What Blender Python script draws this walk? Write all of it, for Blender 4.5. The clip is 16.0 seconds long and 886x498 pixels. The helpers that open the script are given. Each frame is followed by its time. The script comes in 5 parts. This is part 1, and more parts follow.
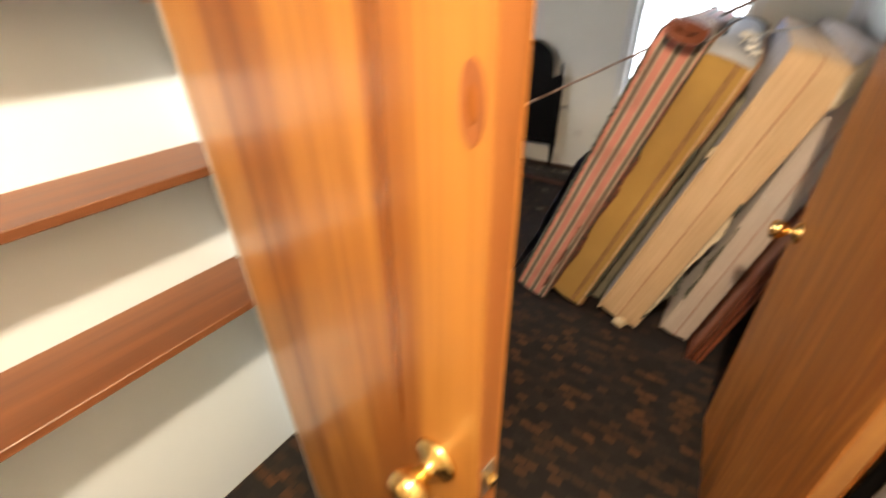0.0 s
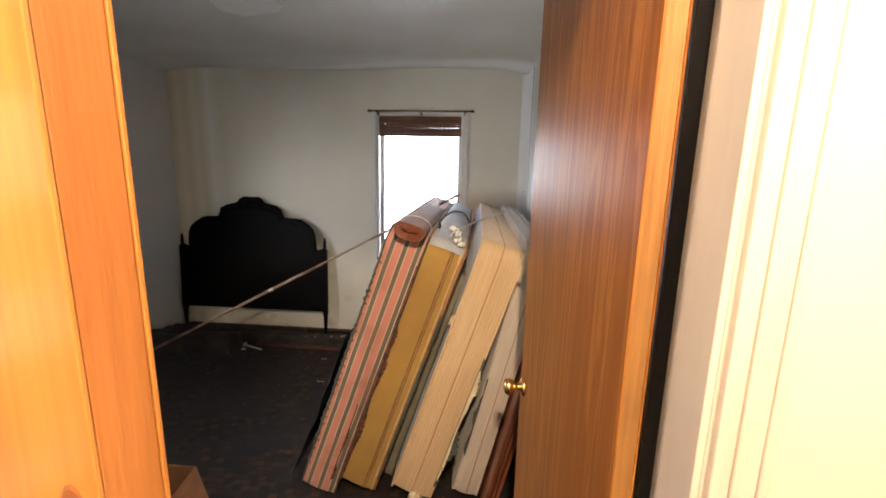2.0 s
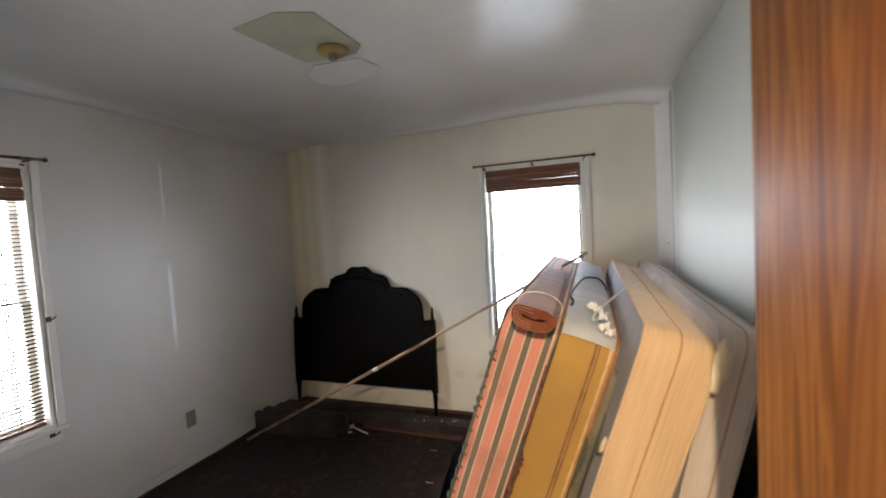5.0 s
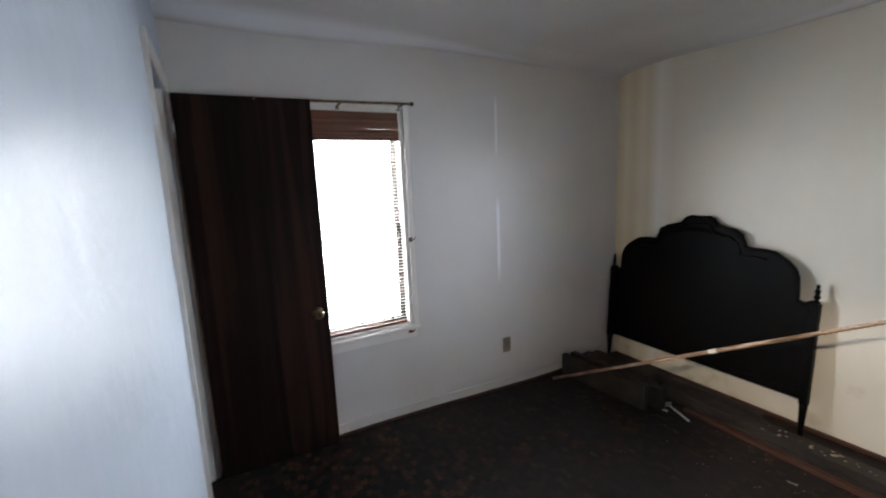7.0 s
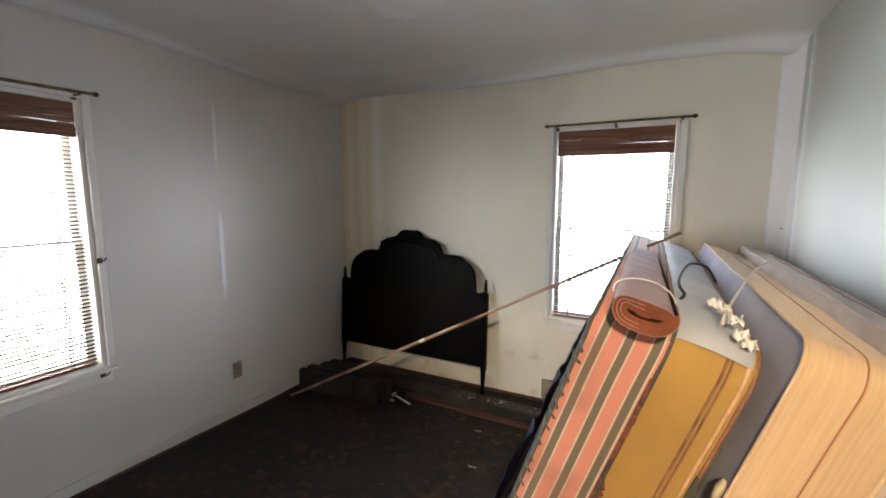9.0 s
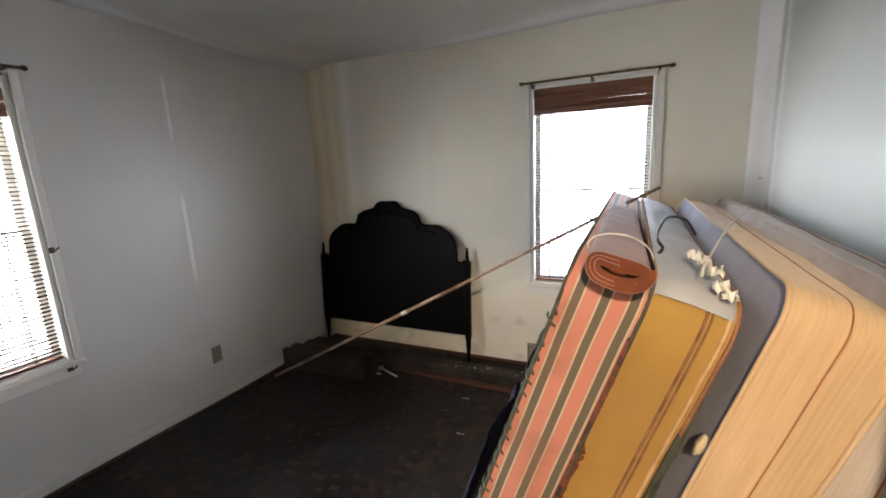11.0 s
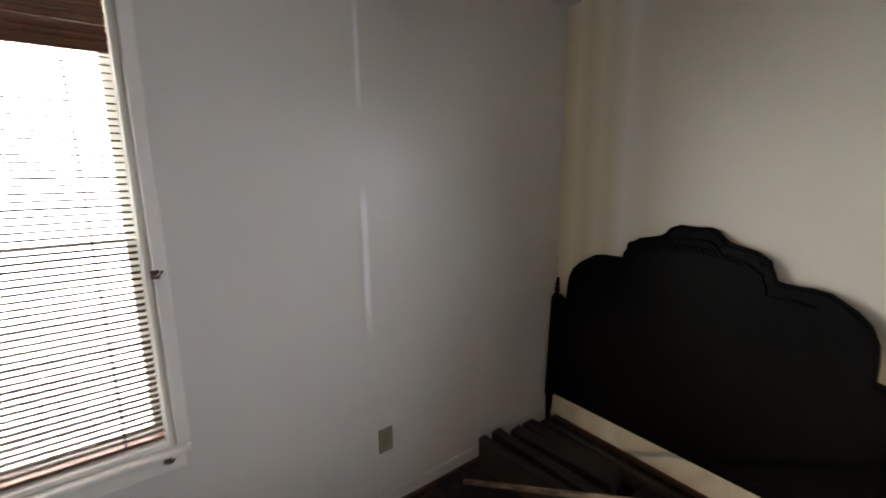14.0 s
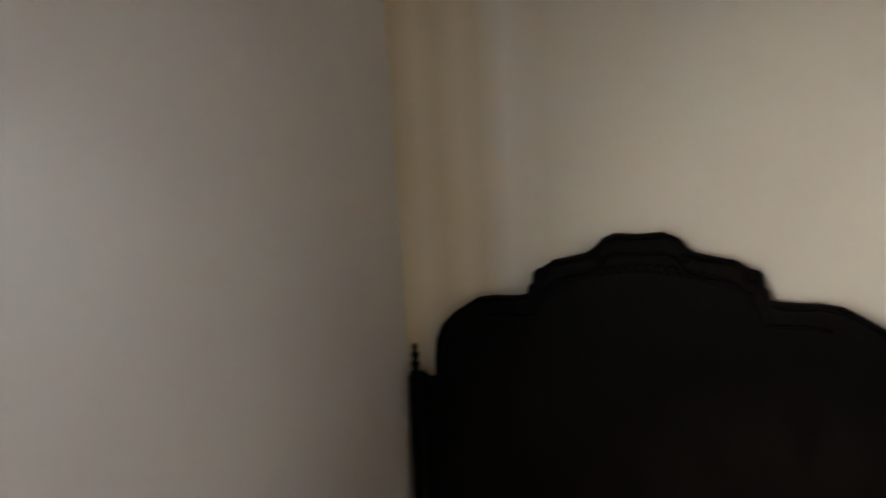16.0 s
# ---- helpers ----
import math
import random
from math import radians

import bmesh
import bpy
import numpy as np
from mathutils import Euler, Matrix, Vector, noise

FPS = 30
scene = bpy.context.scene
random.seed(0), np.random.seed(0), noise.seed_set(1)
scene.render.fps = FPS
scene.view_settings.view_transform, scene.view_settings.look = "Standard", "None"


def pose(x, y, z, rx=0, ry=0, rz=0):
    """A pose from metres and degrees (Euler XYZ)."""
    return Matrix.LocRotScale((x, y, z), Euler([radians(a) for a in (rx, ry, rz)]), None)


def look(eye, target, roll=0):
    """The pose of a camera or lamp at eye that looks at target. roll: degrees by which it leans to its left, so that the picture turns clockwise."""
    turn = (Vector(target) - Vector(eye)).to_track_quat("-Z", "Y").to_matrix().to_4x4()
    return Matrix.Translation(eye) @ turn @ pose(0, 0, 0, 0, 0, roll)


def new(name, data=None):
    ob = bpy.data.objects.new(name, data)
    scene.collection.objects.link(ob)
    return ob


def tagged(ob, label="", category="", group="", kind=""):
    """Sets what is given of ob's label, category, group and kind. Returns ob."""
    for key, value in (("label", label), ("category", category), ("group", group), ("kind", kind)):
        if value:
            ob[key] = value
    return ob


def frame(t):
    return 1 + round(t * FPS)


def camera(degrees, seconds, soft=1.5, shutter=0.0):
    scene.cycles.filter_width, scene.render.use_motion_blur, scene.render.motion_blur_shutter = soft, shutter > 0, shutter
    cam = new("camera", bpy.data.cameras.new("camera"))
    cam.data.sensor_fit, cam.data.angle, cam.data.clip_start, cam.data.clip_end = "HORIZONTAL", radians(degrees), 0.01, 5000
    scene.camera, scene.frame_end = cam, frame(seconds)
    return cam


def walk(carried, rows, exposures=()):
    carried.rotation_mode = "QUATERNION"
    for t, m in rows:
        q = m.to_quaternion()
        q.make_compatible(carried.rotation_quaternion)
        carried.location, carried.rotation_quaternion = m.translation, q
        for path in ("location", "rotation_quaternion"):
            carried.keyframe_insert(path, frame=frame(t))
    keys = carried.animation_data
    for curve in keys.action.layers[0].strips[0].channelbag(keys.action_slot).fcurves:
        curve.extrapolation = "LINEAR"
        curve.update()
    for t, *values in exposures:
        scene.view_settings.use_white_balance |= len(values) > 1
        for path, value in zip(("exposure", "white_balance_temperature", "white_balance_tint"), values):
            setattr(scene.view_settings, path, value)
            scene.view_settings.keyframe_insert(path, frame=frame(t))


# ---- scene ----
cam = camera(93.4, 16.0, soft=1.7, shutter=0.5)
PATH = [
    (0, (-0.121, 0.154, 1.422), (-1.093, 1.553, 0.375), -1.3),
    (0.5, (-0.062, 0.221, 1.479), (-0.681, 1.973, 0.738), 3.2),
    (1, (-0.045, 0.236, 1.521), (-0.333, 2.143, 0.992), 3.1),
    (1.5, (-0.055, 0.225, 1.53), (-0.236, 2.158, 1.049), 2.2),
    (2, (-0.061, 0.223, 1.55), (-0.213, 2.18, 1.167), 1.2),
    (2.5, (-0.069, 0.23, 1.552), (-0.202, 2.192, 1.185), -0.3),
    (3, (-0.087, 0.218, 1.573), (-0.342, 2.177, 1.257), -2.2),
    (5.5, (-0.23, 0.787, 1.57), (-1.033, 2.616, 1.47), -2.7),
    (6, (-0.327, 0.862, 1.567), (-1.384, 2.55, 1.386), -2.5),
    (6.5, (-0.381, 0.946, 1.551), (-1.901, 2.224, 1.317), -2.4),
    (7, (-0.421, 0.952, 1.556), (-2.162, 1.885, 1.242), -2.5),
    (7.5, (-0.447, 0.935, 1.508), (-2.19, 1.807, 1.057), -3.1),
    (8, (-0.421, 0.938, 1.525), (-1.971, 2.127, 1.098), -1.8),
    (8.5, (-0.388, 0.91, 1.527), (-1.629, 2.445, 1.204), -0.7),
    (9, (-0.318, 0.914, 1.544), (-1.205, 2.688, 1.287), 0.1),
    (11.5, (-0.301, 1.09, 1.487), (-1.13, 2.856, 1.048), -3.3),
    (12, (-0.353, 1.299, 1.446), (-1.579, 2.815, 1.0), -2.1),
    (12.5, (-0.509, 1.436, 1.444), (-2.006, 2.685, 0.999), -2.6),
    (13, (-0.815, 1.607, 1.474), (-2.407, 2.759, 1.099), -2.7),
    (13.5, (-1.054, 1.781, 1.481), (-2.677, 2.888, 1.109), -2.5),
    (14, (-1.382, 1.985, 1.497), (-2.946, 3.176, 1.13), -0.7),
    (14.5, (-1.597, 2.129, 1.461), (-3.164, 3.329, 1.14), -2.9),
    (15, (-1.954, 2.255, 1.468), (-3.285, 3.698, 1.091), -2.9),
    (15.5, (-2.28, 2.401, 1.419), (-3.407, 4.03, 1.145), -2.9),
    (16, (-2.294, 2.68, 1.399), (-2.936, 4.553, 1.117), -3.3),
]
walk(cam, [(t, look(eye, target, roll)) for t, eye, target, roll in PATH],
     [(0, -0.12, 6500, 12), (3.2, -0.12, 6500, 12), (5.5, 0.18, 6350, 10), (6.3, 0.4, 6300, 10), (7.3, 0.27, 5850, 10), (7.8, 0.3, 5950, 10), (8.8, 0.22, 6350, 10),
      (11.5, 0.08, 6300, 10), (12.2, 0.28, 6300, 10), (14, 0.16, 6550, 10), (15.2, 0.10, 6900, 11), (16, 0.3, 7000, 11)])
# ---- world and light ----
world = bpy.data.worlds.new("world")
scene.world = world
world.use_nodes = True
wn = world.node_tree.nodes
sky = wn.new("ShaderNodeTexSky")
sky.sky_type = "NISHITA"
sky.sun_disc = False
sky.sun_elevation, sky.sun_rotation = radians(50), radians(200)
wn["Background"].inputs["Strength"].default_value = 0.15
world.node_tree.links.new(sky.outputs["Color"], wn["Background"].inputs["Color"])

sun = new("sun", bpy.data.lights.new("sun", "SUN"))
sun.data.energy, sun.data.angle, sun.data.color = 2.0, radians(0.5), (1, 0.95, 0.88)
sun.matrix_world = look((2, -6, 8), (0, 0, 0))


def window_light(name, eye, target, w, h, watts, colour):
    lamp = new(name, bpy.data.lights.new(name, "AREA"))
    lamp.data.shape, lamp.data.size, lamp.data.size_y = "RECTANGLE", w, h
    lamp.data.energy, lamp.data.color = watts, colour
    lamp.matrix_world = look(eye, target)
    return lamp


W_NORTH, W_WEST, W_BULB = 40.0, 70.0, 240.0
window_light("sky_light_north", (-0.581, 4.135, 1.315), (-0.581, 0, 1.315), 0.82, 1.44, W_NORTH, (0.86, 0.91, 1.0))
window_light("sky_light_west", (-3.035, 1.64, 1.315), (0, 1.64, 1.315), 0.82, 1.44, W_WEST, (1.0, 0.985, 0.95))
bulb_light = new("bulb_light", bpy.data.lights.new("bulb_light", "POINT"))
bulb_light.data.energy, bulb_light.data.shadow_soft_size = W_BULB, 0.045
bulb_light.data.color = (1.0, 0.78, 0.51)
bulb_light.location = (0.02, -0.10, 2.335)


# ---- materials ----
def ramp_node(nt, stops, kind="LINEAR"):
    r = nt.nodes.new("ShaderNodeValToRGB")
    r.color_ramp.interpolation = kind
    while len(r.color_ramp.elements) < len(stops):
        r.color_ramp.elements.new(0.5)
    for e, (p, c) in zip(r.color_ramp.elements, stops):
        e.position, e.color = p, (*c, 1)
    return r


def material(name, stops, scale=6.0, stretch=(1, 1, 1), rough=0.6, bump=0.1, bump_scale=60.0, metal=0.0, spec=0.5, detail=4.0,
             dirt=None, dirt_scale=1.2, dirt_amount=0.35, distortion=0.0, vary=0.0, coat=0.0, rough_var=0.1, ribs=0.0, sheen=0.0, dist=0.002):
    """A surface of two scales of variation: stops, a ramp along stretched noise, and dirt, a wide stain; with fine relief."""
    m = bpy.data.materials.new(name)
    m.use_nodes = True
    nt = m.node_tree
    b, link = nt.nodes["Principled BSDF"], nt.links.new
    co = nt.nodes.new("ShaderNodeTexCoord")
    mp = nt.nodes.new("ShaderNodeMapping")
    mp.inputs["Scale"].default_value = stretch
    link(co.outputs["Object"], mp.inputs["Vector"])
    n = nt.nodes.new("ShaderNodeTexNoise")
    n.inputs["Scale"].default_value, n.inputs["Detail"].default_value, n.inputs["Distortion"].default_value = scale, detail, distortion
    link(mp.outputs["Vector"], n.inputs["Vector"])
    r = ramp_node(nt, stops)
    link(n.outputs["Fac"], r.inputs["Fac"])
    colour = r.outputs["Color"]
    if dirt:
        d = nt.nodes.new("ShaderNodeTexNoise")
        d.inputs["Scale"].default_value, d.inputs["Detail"].default_value = dirt_scale, 6
        link(co.outputs["Object"], d.inputs["Vector"])
        dr = ramp_node(nt, [(0.42, (0, 0, 0)), (0.72, (dirt_amount,) * 3)])
        link(d.outputs["Fac"], dr.inputs["Fac"])
        mix = nt.nodes.new("ShaderNodeMixRGB")
        mix.inputs["Color2"].default_value = (*dirt, 1)
        link(dr.outputs["Color"], mix.inputs["Fac"])
        link(colour, mix.inputs["Color1"])
        colour = mix.outputs["Color"]
    if vary:
        info = nt.nodes.new("ShaderNodeObjectInfo")
        hsv = nt.nodes.new("ShaderNodeHueSaturation")
        mr = nt.nodes.new("ShaderNodeMapRange")
        mr.inputs["To Min"].default_value, mr.inputs["To Max"].default_value = 1 - vary, 1 + vary
        link(info.outputs["Random"], mr.inputs["Value"])
        link(mr.outputs["Result"], hsv.inputs["Value"])
        link(colour, hsv.inputs["Color"])
        colour = hsv.outputs["Color"]
    link(colour, b.inputs["Base Color"])
    rr = nt.nodes.new("ShaderNodeMapRange")
    rr.inputs["To Min"].default_value, rr.inputs["To Max"].default_value = max(0.02, rough - rough_var), min(1, rough + rough_var)
    link(n.outputs["Fac"], rr.inputs["Value"])
    link(rr.outputs["Result"], b.inputs["Roughness"])
    b.inputs["Metallic"].default_value = metal
    b.inputs["Specular IOR Level"].default_value = spec
    b.inputs["Coat Weight"].default_value = coat
    b.inputs["Coat Roughness"].default_value = 0.12
    b.inputs["Sheen Weight"].default_value = sheen
    if bump:
        f = nt.nodes.new("ShaderNodeTexNoise")
        f.inputs["Scale"].default_value, f.inputs["Detail"].default_value = bump_scale, 3
        link(mp.outputs["Vector"] if stretch != (1, 1, 1) else co.outputs["Object"], f.inputs["Vector"])
        bp = nt.nodes.new("ShaderNodeBump")
        bp.inputs["Strength"].default_value, bp.inputs["Distance"].default_value = bump, dist
        link(f.outputs["Fac"], bp.inputs["Height"])
        link(bp.outputs["Normal"], b.inputs["Normal"])
        if ribs:
            sp = nt.nodes.new("ShaderNodeSeparateXYZ")
            link(co.outputs["Object"], sp.inputs["Vector"])
            wv = nt.nodes.new("ShaderNodeMath")
            wv.operation, wv.inputs[1].default_value = "MULTIPLY_ADD", 2 * math.pi / ribs
            link(sp.outputs["X"], wv.inputs[0])
            link(n.outputs["Fac"], wv.inputs[2])
            si = nt.nodes.new("ShaderNodeMath")
            si.operation = "SINE"
            link(wv.outputs[0], si.inputs[0])
            b2 = nt.nodes.new("ShaderNodeBump")
            b2.inputs["Strength"].default_value, b2.inputs["Distance"].default_value = 0.16, 0.0016
            link(si.outputs[0], b2.inputs["Height"])
            link(bp.outputs["Normal"], b2.inputs["Normal"])
            link(b2.outputs["Normal"], b.inputs["Normal"])
    return m


M = {}
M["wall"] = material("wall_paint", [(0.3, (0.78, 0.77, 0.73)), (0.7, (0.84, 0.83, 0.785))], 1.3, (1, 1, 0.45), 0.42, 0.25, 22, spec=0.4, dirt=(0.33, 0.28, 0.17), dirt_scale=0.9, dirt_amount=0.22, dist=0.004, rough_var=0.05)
# copy of the wall paint, darkened to put the west wall's weaker light into colour
M["wall_w"] = material("dimmed_wall_paint", [(0.3, (0.64, 0.63, 0.605)), (0.7, (0.70, 0.69, 0.665))], 1.3, (1, 1, 0.45), 0.38, 0.25, 22, spec=0.5, dirt=(0.33, 0.28, 0.17), dirt_scale=0.9, dirt_amount=0.2, dist=0.004, rough_var=0.05)
# the blue of the window's light on the south wall is put into this colour
M["wall_s"] = material("window_tinted_glossy_wall_paint", [(0.3, (0.46, 0.525, 0.60)), (0.7, (0.53, 0.595, 0.67))], 1.3, (1, 1, 0.99), 0.33, 0.6, 9, spec=0.32, dist=0.010, rough_var=0.04)
M["wall_gloss"] = material("glossy_wall_paint", [(0.3, (0.62, 0.64, 0.60)), (0.7, (0.68, 0.70, 0.66))], 1.3, (1, 1, 0.45), 0.50, 0.3, 12, spec=0.25, dist=0.004, rough_var=0.03)
M["ceiling"] = material("ceiling_paint", [(0.3, (0.76, 0.75, 0.73)), (0.7, (0.82, 0.81, 0.79))], 1.1, (1, 1, 1), 0.24, 0.2, 18, spec=0.6, dirt=(0.40, 0.36, 0.28), dirt_amount=0.2, dist=0.004, rough_var=0.05)
M["hall_wall"] = material("hall_wall_paint", [(0.3, (0.50, 0.45, 0.38)), (0.7, (0.57, 0.52, 0.44))], 1.5, (1, 1, 1), 0.45, 0.15, 30, rough_var=0.06)
M["trim"] = material("trim_paint", [(0.3, (0.45, 0.40, 0.36)), (0.7, (0.52, 0.46, 0.41))], 5, (6, 6, 0.6), 0.33, 0.12, 40, rough_var=0.06)
M["white_trim"] = material("white_trim_paint", [(0.3, (0.72, 0.72, 0.68)), (0.7, (0.80, 0.80, 0.76))], 5, (3, 3, 1), 0.4, 0.12, 40, dirt=(0.45, 0.40, 0.28), dirt_scale=4, dirt_amount=0.3)
# white closet paint with bluish daylight put into its colour
M["closet_paint"] = material("daylit_closet_paint", [(0.3, (0.68, 0.80, 0.95)), (0.7, (0.73, 0.85, 0.97))], 2, rough=0.5, bump=0.15, bump_scale=30)
M["joint"] = material("white_joint_compound", [(0.3, (0.84, 0.85, 0.87)), (0.7, (0.90, 0.91, 0.93))], 3, rough=0.30, bump=0.15, bump_scale=25)
M["pine"] = material("varnished_pine", [(0.32, (0.15, 0.048, 0.011)), (0.43, (0.24, 0.088, 0.019)), (0.50, (0.37, 0.165, 0.034)), (0.58, (0.23, 0.082, 0.018)), (0.68, (0.16, 0.052, 0.012))], 2.2, (3.2, 3.2, 0.16), 0.3, 0.15, 30, distortion=1.0, coat=0.3, detail=5)
M["pine_edge"] = material("pine_edge", [(0.3, (0.21, 0.072, 0.014)), (0.7, (0.29, 0.108, 0.026))], 4, (10, 10, 0.8), 0.5, 0.35, 14, dirt=(0.22, 0.06, 0.015), dirt_scale=9, dirt_amount=0.45)
M["veneer"] = material("brown_wood_veneer", [(0.32, (0.125, 0.036, 0.007)), (0.43, (0.21, 0.068, 0.013)), (0.50, (0.33, 0.125, 0.026)), (0.56, (0.19, 0.060, 0.012)), (0.68, (0.27, 0.098, 0.020))], 2.0, (6, 6, 0.30), 0.40, 0.12, 40, distortion=2.4, coat=0.0, detail=6, spec=0.24)
M["veneer_edge"] = material("raw_wood_edge", [(0.3, (0.20, 0.085, 0.020)), (0.7, (0.32, 0.155, 0.045))], 5, (14, 14, 0.6), 0.55, 0.3, 20, dirt=(0.14, 0.06, 0.02), dirt_scale=7, dirt_amount=0.5)
M["dark_veneer"] = material("dark_walnut_veneer", [(0.34, (0.006, 0.0032, 0.0026)), (0.5, (0.013, 0.0065, 0.005)), (0.66, (0.030, 0.0145, 0.0105))], 2.2, (5, 5, 0.2), 0.6, 0.12, 40, spec=0.10, distortion=1.0, detail=6)
M["pine_knot_rim"] = material("pine_knot", [(0.35, (0.16, 0.05, 0.015)), (0.65, (0.27, 0.095, 0.028))], 30, rough=0.35, bump=0.1)
M["brass"] = material("brass", [(0.3, (0.72, 0.50, 0.18)), (0.7, (0.85, 0.62, 0.26))], 20, rough=0.22, bump=0.02, metal=1.0)
M["steel"] = material("dull_steel", [(0.3, (0.45, 0.44, 0.42)), (0.7, (0.6, 0.58, 0.55))], 20, rough=0.35, bump=0.02, metal=1.0)
M["old_brass"] = material("tarnished_brass", [(0.35, (0.030, 0.024, 0.016)), (0.55, (0.22, 0.17, 0.08)), (0.7, (0.05, 0.04, 0.025))], 22, rough=0.45, bump=0.1, metal=0.8)
M["head"] = material("ebonised_wood", [(0.3, (0.002, 0.0018, 0.0018)), (0.7, (0.0035, 0.003, 0.003))], 5, (5, 5, 1), 0.5, 0.15, 30, rough_var=0.12, spec=0.07)
M["rail"] = material("dusty_dark_wood", [(0.3, (0.008, 0.006, 0.005)), (0.7, (0.024, 0.018, 0.015))], 6, (0.6, 5, 5), 0.6, 0.25, 30, dirt=(0.075, 0.060, 0.05), dirt_scale=5, dirt_amount=0.5)
M["red_rail"] = material("reddish_wood", [(0.3, (0.09, 0.022, 0.010)), (0.7, (0.22, 0.065, 0.028))], 6, (6, 6, 0.6), 0.45, 0.2, 30)
M["gold"] = material("old_gold_ticking", [(0.3, (0.32, 0.180, 0.036)), (0.7, (0.45, 0.28, 0.07))], 3, (1, 1, 0.6), 0.85, 0.4, 160, dirt=(0.16, 0.09, 0.035), dirt_scale=2.2, dirt_amount=0.5, sheen=0.2)
M["cream"] = material("cream_ticking", [(0.3, (0.52, 0.355, 0.20)), (0.7, (0.63, 0.45, 0.27))], 10, (14, 1, 0.4), 0.85, 0.45, 90, ribs=0.013, dirt=(0.40, 0.25, 0.12), dirt_scale=1.8, dirt_amount=0.35, sheen=0.2)
M["pale"] = material("pale_ticking", [(0.3, (0.46, 0.39, 0.34)), (0.7, (0.57, 0.50, 0.45))], 10, (16, 1, 0.4), 0.85, 0.4, 90, ribs=0.011, dirt=(0.36, 0.25, 0.18), dirt_scale=2.0, dirt_amount=0.35, sheen=0.2)
M["lavender"] = material("lavender_grey_quilting", [(0.3, (0.22, 0.21, 0.28)), (0.7, (0.31, 0.30, 0.38))], 5, rough=0.85, bump=0.6, bump_scale=24, dirt=(0.26, 0.23, 0.22), dirt_scale=2, dirt_amount=0.4, sheen=0.2)
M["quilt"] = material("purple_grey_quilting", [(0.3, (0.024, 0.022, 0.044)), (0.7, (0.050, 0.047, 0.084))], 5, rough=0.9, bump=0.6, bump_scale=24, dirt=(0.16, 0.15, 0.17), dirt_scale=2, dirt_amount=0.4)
M["olive"] = material("olive_grey_cloth", [(0.3, (0.13, 0.115, 0.080)), (0.7, (0.21, 0.19, 0.14))], 9, rough=0.9, bump=0.5, bump_scale=60)
# colour of bluish window light, for the skin on the gold mattress
M["blue_grey"] = material("window_lit_blue_grey", [(0.3, (0.36, 0.38, 0.42)), (0.7, (0.46, 0.48, 0.52))], 9, rough=0.7, bump=0.5, bump_scale=30)
M["dark_cloth"] = material("dark_green_cloth", [(0.3, (0.035, 0.040, 0.032)), (0.7, (0.085, 0.085, 0.065))], 9, rough=0.9, bump=0.5, bump_scale=60)
M["navy"] = material("dark_blue_plastic", [(0.3, (0.012, 0.014, 0.035)), (0.7, (0.05, 0.055, 0.11))], 6, rough=0.38, bump=0.8, bump_scale=14, dist=0.01)
M["piping"] = material("brown_piping", [(0.3, (0.16, 0.07, 0.035)), (0.7, (0.30, 0.15, 0.08))], 30, rough=0.8, bump=0.3)
M["cream_piping"] = material("tan_piping", [(0.3, (0.46, 0.27, 0.13)), (0.7, (0.62, 0.42, 0.24))], 30, rough=0.8, bump=0.3)
M["thread"] = material("rust_thread", [(0.3, (0.26, 0.09, 0.04)), (0.7, (0.38, 0.15, 0.07))], 30, rough=0.9, bump=0.2)
M["roll_out"] = material("mauve_rug_back", [(0.3, (0.25, 0.175, 0.18)), (0.7, (0.36, 0.26, 0.27))], 8, (1, 1, 1), 0.9, 0.5, 90)
M["roll_in"] = material("rust_rug_pile", [(0.3, (0.09, 0.022, 0.008)), (0.7, (0.19, 0.052, 0.018))], 14, (1, 1, 1), 0.95, 0.7, 90)
M["foam"] = material("yellowed_foam", [(0.3, (0.50, 0.40, 0.26)), (0.7, (0.64, 0.54, 0.38))], 12, rough=0.95, bump=0.7, bump_scale=60)
M["cord"] = material("white_cord", [(0.3, (0.55, 0.52, 0.46)), (0.7, (0.70, 0.67, 0.60))], 40, rough=0.8, bump=0.4)
M["black_cord"] = material("black_cord", [(0.3, (0.012, 0.012, 0.012)), (0.7, (0.03, 0.03, 0.03))], 40, rough=0.5, bump=0.2)
M["paper"] = material("white_paper", [(0.3, (0.66, 0.65, 0.62)), (0.7, (0.78, 0.77, 0.74))], 20, rough=0.8, bump=0.3)
M["pole"] = material("peeling_wood_pole", [(0.35, (0.11, 0.06, 0.035)), (0.5, (0.30, 0.18, 0.11)), (0.7, (0.50, 0.40, 0.32))], 9, (5, 5, 0.8), 0.6, 0.3, 40)
M["bamboo"] = material("brown_blind_wood", [(0.3, (0.10, 0.035, 0.018)), (0.7, (0.19, 0.075, 0.035))], 9, (0.5, 0.5, 6), 0.45, 0.15, 60, vary=0.25)
M["brown_slat"] = material("brown_blind_slat", [(0.3, (0.030, 0.016, 0.012)), (0.7, (0.050, 0.028, 0.020))], 9, rough=0.6, spec=0.2, bump=0.03)
M["slat"] = material("white_blind_slat", [(0.3, (0.72, 0.71, 0.67)), (0.7, (0.80, 0.79, 0.75))], 9, rough=0.4, bump=0.03)
M["card"] = material("brown_cardboard", [(0.3, (0.19, 0.075, 0.022)), (0.7, (0.26, 0.11, 0.035))], 12, (1, 1, 6), 0.85, 0.3, 60)
M["vinyl"] = material("beige_plate", [(0.3, (0.22, 0.19, 0.13)), (0.7, (0.30, 0.26, 0.18))], 12, rough=0.5, bump=0.05)
